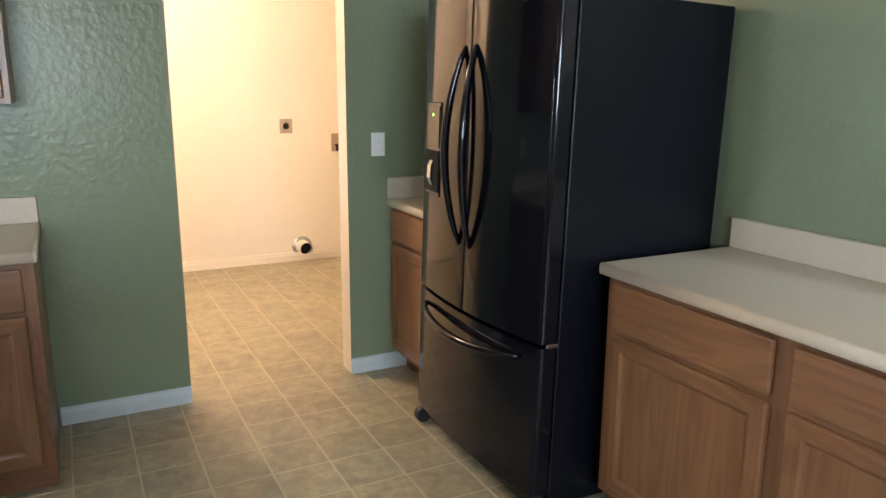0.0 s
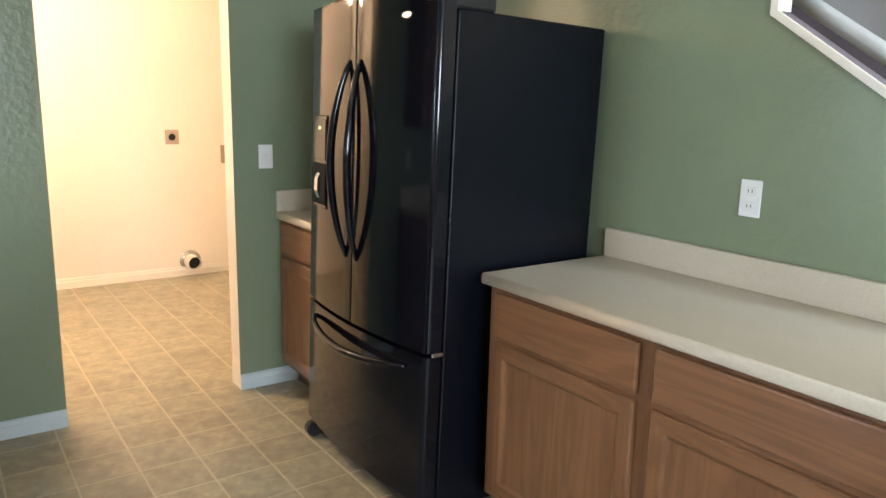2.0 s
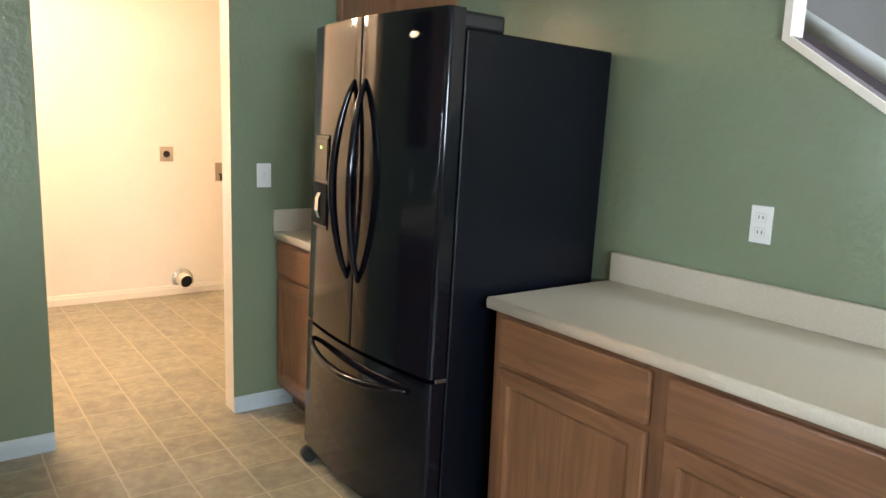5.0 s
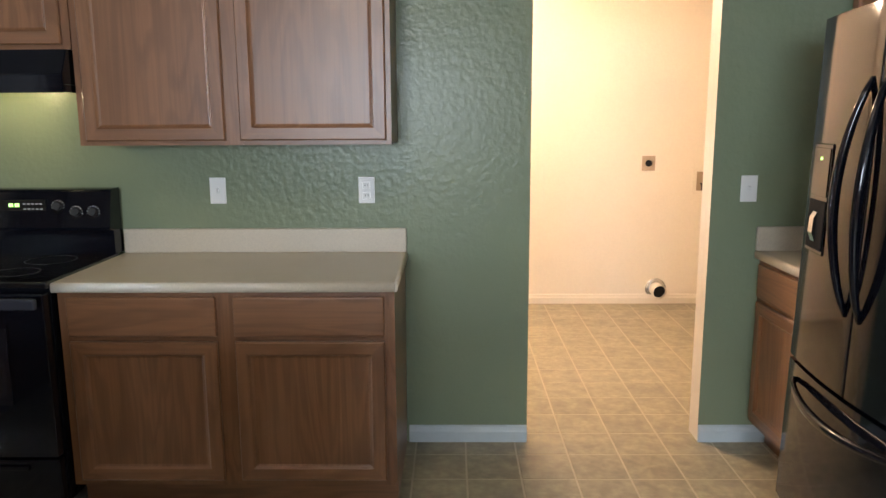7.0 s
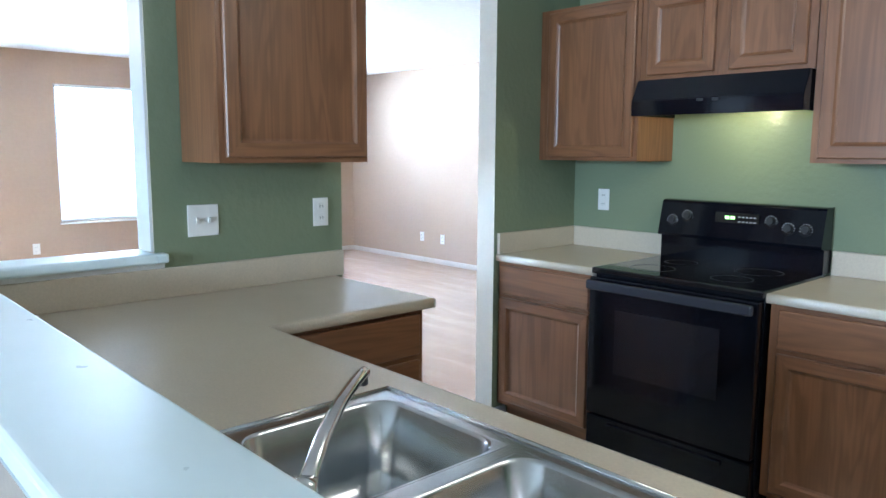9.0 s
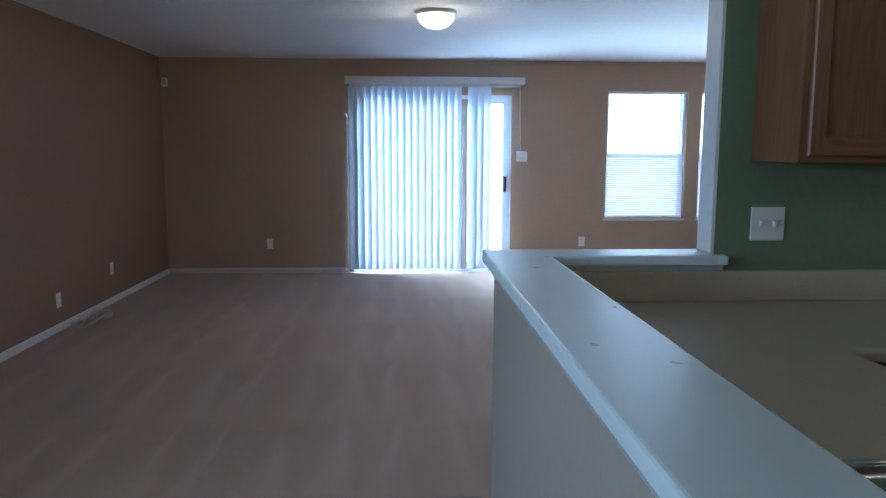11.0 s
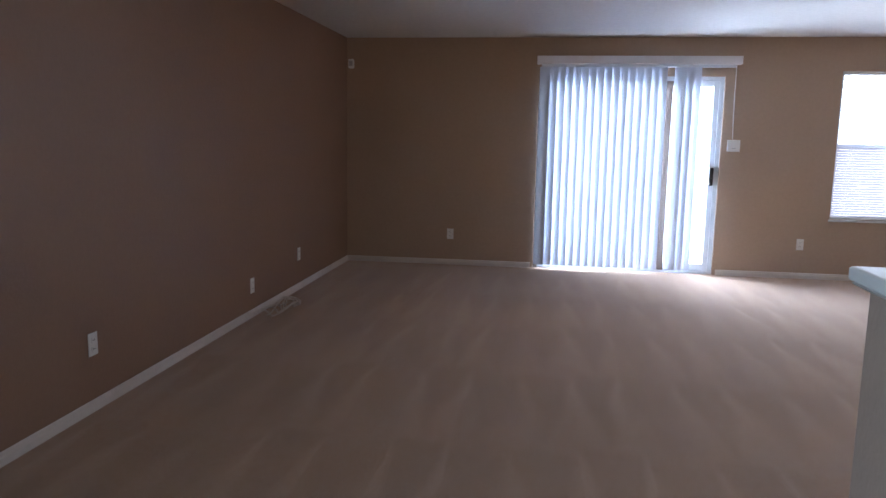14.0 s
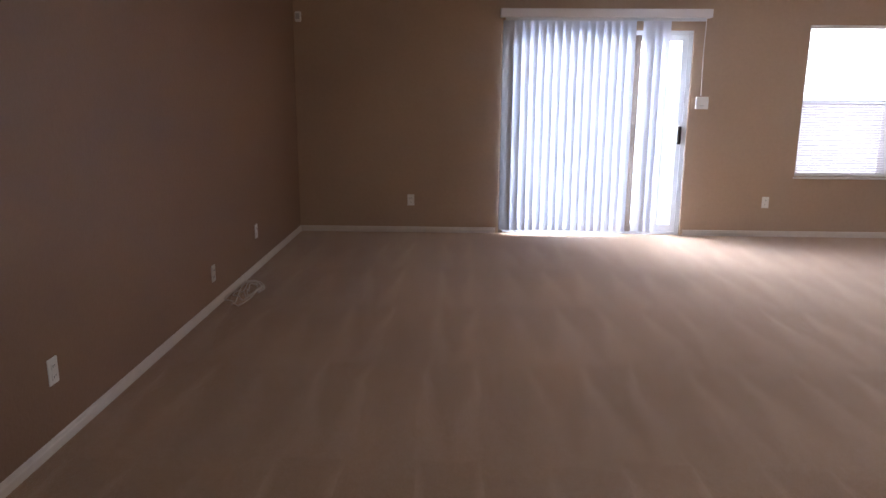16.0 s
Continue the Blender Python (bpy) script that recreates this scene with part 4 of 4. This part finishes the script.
wall_plate(-1.37, YS, 0.343, 180, "outlet", "white outlet plate low on the shaded wall", group=G2)
wall_plate(-3.368, YS, 0.246, 180, "outlet", "white outlet plate low on the shaded wall near the cable", group=G2)
wall_plate(-4.444, YS, 0.327, 180, "outlet", "white outlet plate low on the shaded wall", group=G2)
wall_plate(XW, -5.0, 0.345, 90, "outlet", "white outlet plate beside the sliding door", group=G2)
wall_plate(XW, -1.339, 0.36, 90, "outlet", "white outlet plate between door and window", group=G2)
wall_plate(-4.57, YL, 0.325, 0, "outlet", "white outlet plate on the sunlit far wall", group=G2)
wall_plate(-4.18, YL, 0.32, 0, "outlet", "white outlet plate on the sunlit far wall", group=G2)

# laundry fittings
t = thing("dryer_outlet", pose(4.421, YB, 1.138), "brown steel dryer outlet with round black socket", "outlet")
bm = bmesh.new()
box(bm, -0.052, 0.052, -0.006, 0, -0.058, 0.058, bevel=0.002)
pl = part("plate", bm, material("tan_plate", (0.42, 0.33, 0.24), rough=0.5), t)
bm = bmesh.new()
cyl(bm, (0, -0.006, 0), (0, -0.013, 0), 0.026, 0.024, 24)
part("socket", bm, SHADOW, pl)
t = thing("dryer_vent", pose(4.52, YB, 0.122), "round metal dryer vent pipe in the laundry wall", "vent")
bm = bmesh.new()
lathe(bm, [(0.052, -0.14), (0.054, -0.14), (0.054, 0.0), (0.052, 0.0), (0.052, -0.14)])
o = part("pipe", bm, CREAM, t)
o.matrix_basis = pose(0, 0, 0, -90)
bm = bmesh.new()
lathe(bm, [(0.051, 0.02), (0.0, 0.02)])
o = part("opening", bm, SHADOW, t)
o.matrix_basis = pose(0, -0.11, 0, -90)
bm = bmesh.new()
lathe(bm, [(0.05, -0.006), (0.085, -0.003), (0.085, 0.0)])
o = part("flange", bm, STEEL, t)
o.matrix_basis = pose(0, -0.001, 0, -90)
t = thing("washer_box", pose(4.90, YB, 0.995), "recessed washing machine valve box", "valve box")
bm = bmesh.new()
for b in ((-0.115, 0.115, -0.008, 0, 0.075, 0.10), (-0.115, 0.115, -0.008, 0, -0.10, -0.075), (-0.115, -0.095, -0.008, 0, -0.075, 0.075), (0.095, 0.115, -0.008, 0, -0.075, 0.075)):
    box(bm, *b, bevel=0.002)
part("frame", bm, CREAM, t)
bm = bmesh.new()
box(bm, -0.095, 0.095, -0.004, -0.001, -0.075, 0.075)
part("recess", bm, material("tan_recess", (0.34, 0.25, 0.17), rough=0.6), t)
for dx in (-0.05, 0.05):
    bm = bmesh.new()
    cyl(bm, (dx, -0.02, -0.07), (dx, -0.02, -0.015), 0.011, 0.011, 12)
    cyl(bm, (dx - 0.022, -0.028, -0.018), (dx + 0.022, -0.028, -0.018), 0.006, 0.006, 8)
    part("valve", bm, SHADOW, t)


# ---- lamps ----
def dome_lamp(x, y, label, drop=0.095):
    t = thing("ceiling_lamp", pose(x, y, H), label, "ceiling lamp")
    bm = bmesh.new()
    lathe(bm, [(0.0, -0.001), (0.15, -0.001), (0.155, -0.012), (0.145, -0.028), (0.0, -0.028)])
    part("canopy", bm, PLASTIC, t)
    bm = bmesh.new()
    prof = [(0.138 * math.cos(radians(a)), -0.030 - drop * math.sin(radians(a))) for a in range(0, 91, 10)]
    lathe(bm, prof)
    g = part("shade", bm, DOME, t, "glowing frosted glass dome")
    g.visible_shadow = False
    return t


dome_lamp(-3.2, -3.21, "lit flush dome lamp on the living room ceiling")
# the kitchen dome is an addition out of view, housing the fill
dome_lamp(2.4, -1.6, "unseen flush dome lamp added to brighten the kitchen")
dome_lamp(2.95, 1.4, "lit flush dome lamp on the laundry ceiling")

# ---- sliding door ----
XF = XW - 0.07
sd = thing("door_1", pose(0, 0, 0), "sliding glass patio door with white frame", "sliding door")
sd["kind"] = "structure"
# left jamb coloured dark for the shadow beside the blinds
bm = bmesh.new()
box(bm, XF - 0.04, XF + 0.068, SL[0] + 0.001, SL[0] + 0.045, 0, SL[2], bevel=0.004)
part("jamb", bm, DARKSTRIP_SHADE, sd, "door jamb coloured dark for shade")
bm = bmesh.new()
for b in ((XF - 0.04, XF + 0.04, SL[1] - 0.045, SL[1], 0, SL[2]), (XF - 0.04, XF + 0.04, SL[0] + 0.045, SL[1] - 0.045, SL[2] - 0.045, SL[2]), (XF - 0.04, XF + 0.04, SL[0] + 0.045, SL[1] - 0.045, 0.0, 0.035)):
    box(bm, *b, bevel=0.004)
part("frame", bm, ALU, sd)
mid = -2.73
for y0, y1, dx in ((SL[0] + 0.045, mid + 0.03, -0.018), (mid - 0.03, SL[1] - 0.045, 0.018)):
    bm = bmesh.new()
    x0, x1 = XF + dx - 0.015, XF + dx + 0.015
    for b in ((x0, x1, y0, y0 + 0.055, 0.036, SL[2] - 0.046), (x0, x1, y1 - 0.055, y1, 0.036, SL[2] - 0.046), (x0, x1, y0 + 0.055, y1 - 0.055, 0.036, 0.11), (x0, x1, y0 + 0.055, y1 - 0.055, SL[2] - 0.10, SL[2] - 0.046)):
        box(bm, *b, bevel=0.003)
    s = part("sash", bm, ALU, sd)
    bm = bmesh.new()
    box(bm, (x0 + x1) / 2 - 0.003, (x0 + x1) / 2 + 0.003, y0 + 0.055, y1 - 0.055, 0.11, SL[2] - 0.10)
    g = part("pane", bm, GLASS, s)
    g.visible_shadow = False
# dark strip over the white sash, for the shade on the stile
bm = bmesh.new()
box(bm, XF + 0.034, XF + 0.066, -2.785, -2.705, 0.036, SL[2] - 0.047, bevel=0.004)
part("meeting_stile", bm, DARKSTRIP_SHADE, sd, "meeting stile coloured dark for shade")
bm = bmesh.new()
box(bm, XF + 0.034, XF + 0.075, SL[1] - 0.095, SL[1] - 0.055, 0.945, 1.13, bevel=0.008)
part("handle", bm, BLACKMAT, sd, "black pull handle")

vb = thing("vertical_blinds", pose(XW, 0, 0), "white vertical blinds drawn across most of the sliding door", "blinds")
bm = bmesh.new()
box(bm, 0.002, 0.115, -4.11, -2.065, 2.172, 2.252, bevel=0.005)
part("valance", bm, material("white_valance", (0.72, 0.71, 0.72), rough=0.5), vb)
bm = bmesh.new()
box(bm, 0.04, 0.075, -4.06, -2.11, 2.142, 2.171)
part("rail", bm, ALU, vb)


def vane(bm, y, turn, w=0.124):
    """A slightly cupped hanging strip."""
    a = radians(turn)
    cols = []
    for i in range(5):
        s = (i / 4 - 0.5)
        bow = 0.008 * (1 - (2 * s) ** 2)
        cols.append((0.058 + s * w * math.sin(a) + bow * math.cos(a), y + s * w * math.cos(a) - bow * math.sin(a)))
    lo = [bm.verts.new((x, yy, 0.05)) for x, yy in cols]
    hi = [bm.verts.new((x, yy, 2.145)) for x, yy in cols]
    for i in range(4):
        bm.faces.new([lo[i], lo[i + 1], hi[i + 1], hi[i]]).smooth = True


ys = [-4.025 + 0.079 * i for i in range(16)] + [-2.652 + 0.074 * i for i in range(3)]
for i, y in enumerate(ys):
    bm = bmesh.new()
    vane(bm, y, 31 + 3 * math.sin(i * 2.3))
    part("vane", bm, VANE, vb)
bm = bmesh.new()
tube(bm, [(0.10, -2.12, 2.17), (0.05, -2.11, 1.85), (0.012, -2.09, 1.43)], 0.004, 8)
part("cord", bm, PLASTIC, vb, "thin white cord hanging from the valance")

t = thing("control_box", pose(XW, -2.075, 1.361, 0, 0, 90), "small white wall box under the blind cord", "wall box")
bm = bmesh.new()
box(bm, -0.062, 0.062, -0.03, 0, -0.06, 0.06, bevel=0.005)
cov = part("cover", bm, PLASTIC, t)
bm = bmesh.new()
box(bm, -0.02, 0.02, -0.0315, -0.0295, -0.03, -0.024)
part("slot", bm, GREYMARK, cov)
t = thing("alarm_sensor", pose(XW + 0.004, YS + 0.055, 2.172, 0, 0, 90), "small white alarm sensor high in the corner", "alarm sensor")
bm = bmesh.new()
box(bm, -0.03, 0.03, -0.045, 0, -0.05, 0.05, bevel=0.012, seg=3)
cov = part("case", bm, PLASTIC, t)
bm = bmesh.new()
box(bm, -0.02, 0.02, -0.048, -0.044, -0.025, 0.03, bevel=0.002)
part("lens", bm, GREYMARK, cov)


# ---- windows with horizontal blinds ----
def window(name, W, label):
    w = thing(name, pose(0, 0, 0), label, "window")
    w["kind"] = "structure"
    y0, y1, z0, z1 = W
    x = XW - 0.085
    bm = bmesh.new()
    for b in ((x - 0.03, x + 0.03, y0, y0 + 0.035, z0, z1), (x - 0.03, x + 0.03, y1 - 0.035, y1, z0, z1), (x - 0.03, x + 0.03, y0 + 0.035, y1 - 0.035, z1 - 0.035, z1), (x - 0.03, x + 0.03, y0 + 0.035, y1 - 0.035, z0, z0 + 0.035)):
        box(bm, *b, bevel=0.003)
    part("frame", bm, ALU, w)
    zm = (z0 + z1) / 2
    bm = bmesh.new()
    box(bm, x - 0.02, x + 0.02, y0 + 0.035, y1 - 0.035, zm - 0.022, zm + 0.022, bevel=0.003)
    part("meeting_rail", bm, ALU, w)
    for a, b in ((z0 + 0.035, zm - 0.022), (zm + 0.022, z1 - 0.035)):
        bm = bmesh.new()
        box(bm, x - 0.003, x + 0.003, y0 + 0.035, y1 - 0.035, a, b)
        g = part("pane", bm, GLASS, w)
        g.visible_shadow = False
    bm = bmesh.new()
    box(bm, XW - 0.05, XW + 0.02, y0 - 0.012, y1 + 0.012, z0 - 0.022, z0 - 0.001, bevel=0.004)
    part("sill", bm, WHITE, w)
    bl = thing("window_blind", pose(XW - 0.03, (y0 + y1) / 2, 0), "white slatted window blind with open slats, lowered to the sill", "blinds", "window blinds")
    hw = (y1 - y0) / 2 - 0.012
    bm = bmesh.new()
    box(bm, -0.018, 0.018, -hw, hw, z1 - 0.035, z1 - 0.003, bevel=0.003)
    part("head_rail", bm, PLASTIC, bl)
    bm = bmesh.new()
    box(bm, -0.014, 0.014, -hw, hw, z0 + 0.004, z0 + 0.022, bevel=0.003)
    part("bottom_rail", bm, PLASTIC, bl)
    k = int((z1 - z0 - 0.07) / 0.0255)
    mesh = {}
    for i in range(k):
        z = z0 + 0.034 + i * 0.0255
        tilt = 74 if z < zm else 12
        if tilt not in mesh:
            bm = bmesh.new()
            a = radians(tilt)
            dx, dz = 0.0125 * math.cos(a), 0.0125 * math.sin(a)
            q = [(-dx, -hw, -dz), (dx, -hw, dz), (dx, hw, dz), (-dx, hw, -dz)]
            mid0, mid1 = (-0.002, -hw, 0.002), (-0.002, hw, 0.002)
            v = [bm.verts.new(c) for c in (q[0], mid0, q[1], q[2], mid1, q[3])]
            bm.faces.new([v[0], v[1], v[4], v[5]])
            bm.faces.new([v[1], v[2], v[3], v[4]])
            mesh[tilt] = finish("slat", bm, SLATMAT)
        s = new("slat", mesh[tilt])
        s.parent = bl
        s.location = (0, 0, z)
    for dy in (-hw * 0.7, hw * 0.7):
        bm = bmesh.new()
        tube(bm, [(0.014, dy, z0 + 0.02), (0.014, dy, z1 - 0.03)], 0.0012, 5)
        part("ladder_cord", bm, PLASTIC, bl)
    bm = bmesh.new()
    tube(bm, [(0.02, -hw + 0.05, z1 - 0.03), (0.022, -hw + 0.05, zm + 0.1)], 0.003, 6)
    part("tilt_wand", bm, PLASTIC, bl)


window("window_1", W1, "white framed window behind a slatted blind")
window("window_2", W2, "white framed window behind a slatted blind")
# out of view; added only for the daylight it admits
window("window_4", W_UNSEEN, "white framed window behind a slatted blind")
w = thing("window_3", pose(0, 0, 0), "white framed dining area window", "window")
w["kind"] = "structure"
bm = bmesh.new()
for b in ((DW[0], DW[0] + 0.04, DW[2], DW[3]), (DW[1] - 0.04, DW[1], DW[2], DW[3]), (DW[0] + 0.04, DW[1] - 0.04, DW[2], DW[2] + 0.04), (DW[0] + 0.04, DW[1] - 0.04, DW[3] - 0.04, DW[3]), (1.98, 2.02, DW[2] + 0.04, DW[3] - 0.04)):
    box(bm, b[0], b[1], DY - 0.11, DY - 0.05, b[2], b[3], bevel=0.003)
part("frame", bm, ALU, w)

# ---- staircase behind the east wall ----
bm = bmesh.new()
prism(bm, [(ST_Y + 0.012, H - 0.002), (ST_Y - 0.012, H - 0.002), (ST_Y - 0.012, ST_Z - 0.012 * ST_SL + 0.012), (ST_Y - 2.4, ST_Z - 2.4 * ST_SL + 0.012),
           (ST_Y - 2.4, ST_Z - 2.4 * ST_SL - 0.014), (ST_Y + 0.012, ST_Z - 0.006)], XE - 0.012, XE + 0.003, axis=0)
structure("trim_stair", bm, CREAM, "white trim round the stair opening", "trim")
bm = bmesh.new()
box(bm, XE + 0.0035, XE + TE + 0.01, ST_Y - 0.011, ST_Y - 0.0005, ST_Z - 0.012 * ST_SL + 0.013, H - 0.003)
structure("trim_stair_jamb", bm, CREAM, "white lining of the stair opening", "trim")
# dark plum-grey for the lower stairwell band and the half wall's cap
PLUMGREY = material("plum_grey_tone", (0.16, 0.13, 0.145), rough=0.6, grain=0.1, stain=0.1, bump=0.3, bump_scale=60)
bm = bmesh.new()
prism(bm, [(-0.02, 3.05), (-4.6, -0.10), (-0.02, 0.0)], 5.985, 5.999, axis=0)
structure("wall_stair_lower", bm, PLUMGREY, "dark plum-grey lower stairwell wall", "wall")
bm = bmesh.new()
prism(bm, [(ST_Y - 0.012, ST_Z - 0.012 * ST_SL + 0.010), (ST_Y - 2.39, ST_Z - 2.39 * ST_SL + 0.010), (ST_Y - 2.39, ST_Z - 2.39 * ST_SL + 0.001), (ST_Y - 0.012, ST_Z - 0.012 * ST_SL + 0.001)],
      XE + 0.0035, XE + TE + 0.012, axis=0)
structure("trim_stair_cap", bm, PLUMGREY, "dark plum-grey cap on the stair half wall", "trim")
bm = bmesh.new()
prism(bm, [(-2.063, 4.19), (-2.063, 1.735), (-4.5, 0.10), (-6.2, 0.10), (-6.2, 4.19)], 5.987, 5.9995, axis=0)
structure("wall_stair_beige", bm, material("peach_wall_paint", (0.62, 0.50, 0.41), rough=0.5, grain=0.1, grain_scale=30, stain=0.1, bump=0.35, bump_scale=60), "beige upper stairwell wall", "wall")
bm = bmesh.new()
box(bm, 5.978, 5.9985, -2.063, -2.012, 1.728, 4.18, bevel=0.004)
structure("trim_stair_corner", bm, WHITE, "white upright trim on the stairwell wall", "trim")
st = thing("staircase", pose(0, 0, 0), "carpeted staircase rising behind the kitchen wall", "staircase")
for i in range(13):
    bm = bmesh.new()
    y1 = -3.9 + 0.255 * i
    if y1 > -0.4:
        break
    box(bm, XE + TH + 0.014, 5.98, y1, y1 + 0.28, 0.0 if i < 1 else 0.18 * i - 0.06, 0.18 * (i + 1), bevel=0.012)
    part("step", bm, BROWNCARPET, st)
hr = thing("handrail", pose(0, 0, 0), "white wooden handrail inside the stair opening", "handrail")
bm = bmesh.new()
tube(bm, [(5.08, -4.35, 0.366), (5.08, -4.3, 0.398), (5.08, -1.0, 2.543)], 0.027, 14)
part("rail", bm, WHITE, hr)
for y in (-3.6, -2.43, -1.5):
    bm = bmesh.new()
    z = 1.731 + (y + 2.25) * 0.65
    tube(bm, [(5.08, y, z - 0.02), (5.075, y, z - 0.07), (5.025, y, z - 0.085)], 0.008, 8)
    part("bracket", bm, STEEL, hr)

# ---- cable on the carpet ----
random.seed(4)
bm = bmesh.new()
pts = []
for i in range(70):
    a = i * 0.42
    r = 0.05 + 0.05 * math.sin(i * 0.37) + 0.0015 * i
    pts.append((-3.73 + r * 1.8 * math.cos(a) + 0.002 * i, YS + 0.15 + 0.75 * r * math.sin(a), 0.012 + 0.011 * (i % 5)))
pts += [(-3.45, YS + 0.12, 0.02), (-3.41, YS + 0.10, 0.008)]
tube(bm, pts, 0.0048, 6)
single("cable", bm, CABLE, pose(0, 0, 0), "loose coil of grey cable on the carpet by the wall", "cable")

# ---- outside ----
bm = bmesh.new()
box(bm, -400, XW - TH - 0.001, -400, 400, -0.4, -0.16)
structure("ground", bm, GRASS, "dry lawn behind the house", "ground")
bm = bmesh.new()
box(bm, XW - 3.4, XW - TH - 0.002, -5.0, -1.0, -0.155, -0.05, bevel=0.01)
structure("patio", bm, CONCRETE, "concrete patio slab outside the sliding door", "patio")
# ---- vinyl tiles ----
P, GX, GY, J = 0.2286, 3.155, -0.60, 0.004
shared = []
for v in range(4):
    bm = bmesh.new()
    h = P / 2 - J
    lo = [bm.verts.new((sx * h, sy * h, -0.001)) for sx, sy in ((-1, -1), (1, -1), (1, 1), (-1, 1))]
    e = h - 0.0012
    hi = [bm.verts.new((sx * e, sy * e, 0.0)) for sx, sy in ((-1, -1), (1, -1), (1, 1), (-1, 1))]
    bm.faces.new(hi)
    for i in range(4):
        bm.faces.new([lo[i], lo[(i + 1) % 4], hi[(i + 1) % 4], hi[i]])
    shared.append(finish("tile", bm, VINYL))
rest = bmesh.new()
count = 0
for i in range(-16, 12):
    for j in range(-36, 16):
        x, y = GX + (i + 0.5) * P, GY + (j + 0.5) * P
        if y > YB - 0.06 or y < DY + 0.08 or (y < YS + 0.1 and x < DX0 + 0.1) or x > 4.9 or (y > -3.25 and x < -0.02) or x < STRIP + 0.11:
            continue
        if y > 0 - 0.02 and (x < 2.4 or x > XE):
            continue
        if 1.3 < x < 4.6 and -1.95 < y < 2.4 and count < 300:
            o = new("tile", shared[count % 4])
            o.parent = floor_vinyl
            o.location = (x, y, 0)
            count += 1
        else:
            h = P / 2 - J
            rest.faces.new([rest.verts.new((x + sx * h, y + sy * h, 0.0)) for sx, sy in ((-1, -1), (1, -1), (1, 1), (-1, 1))])
more = part("tile_field", rest, VINYL, floor_vinyl)
more["kind"] = "stuff"
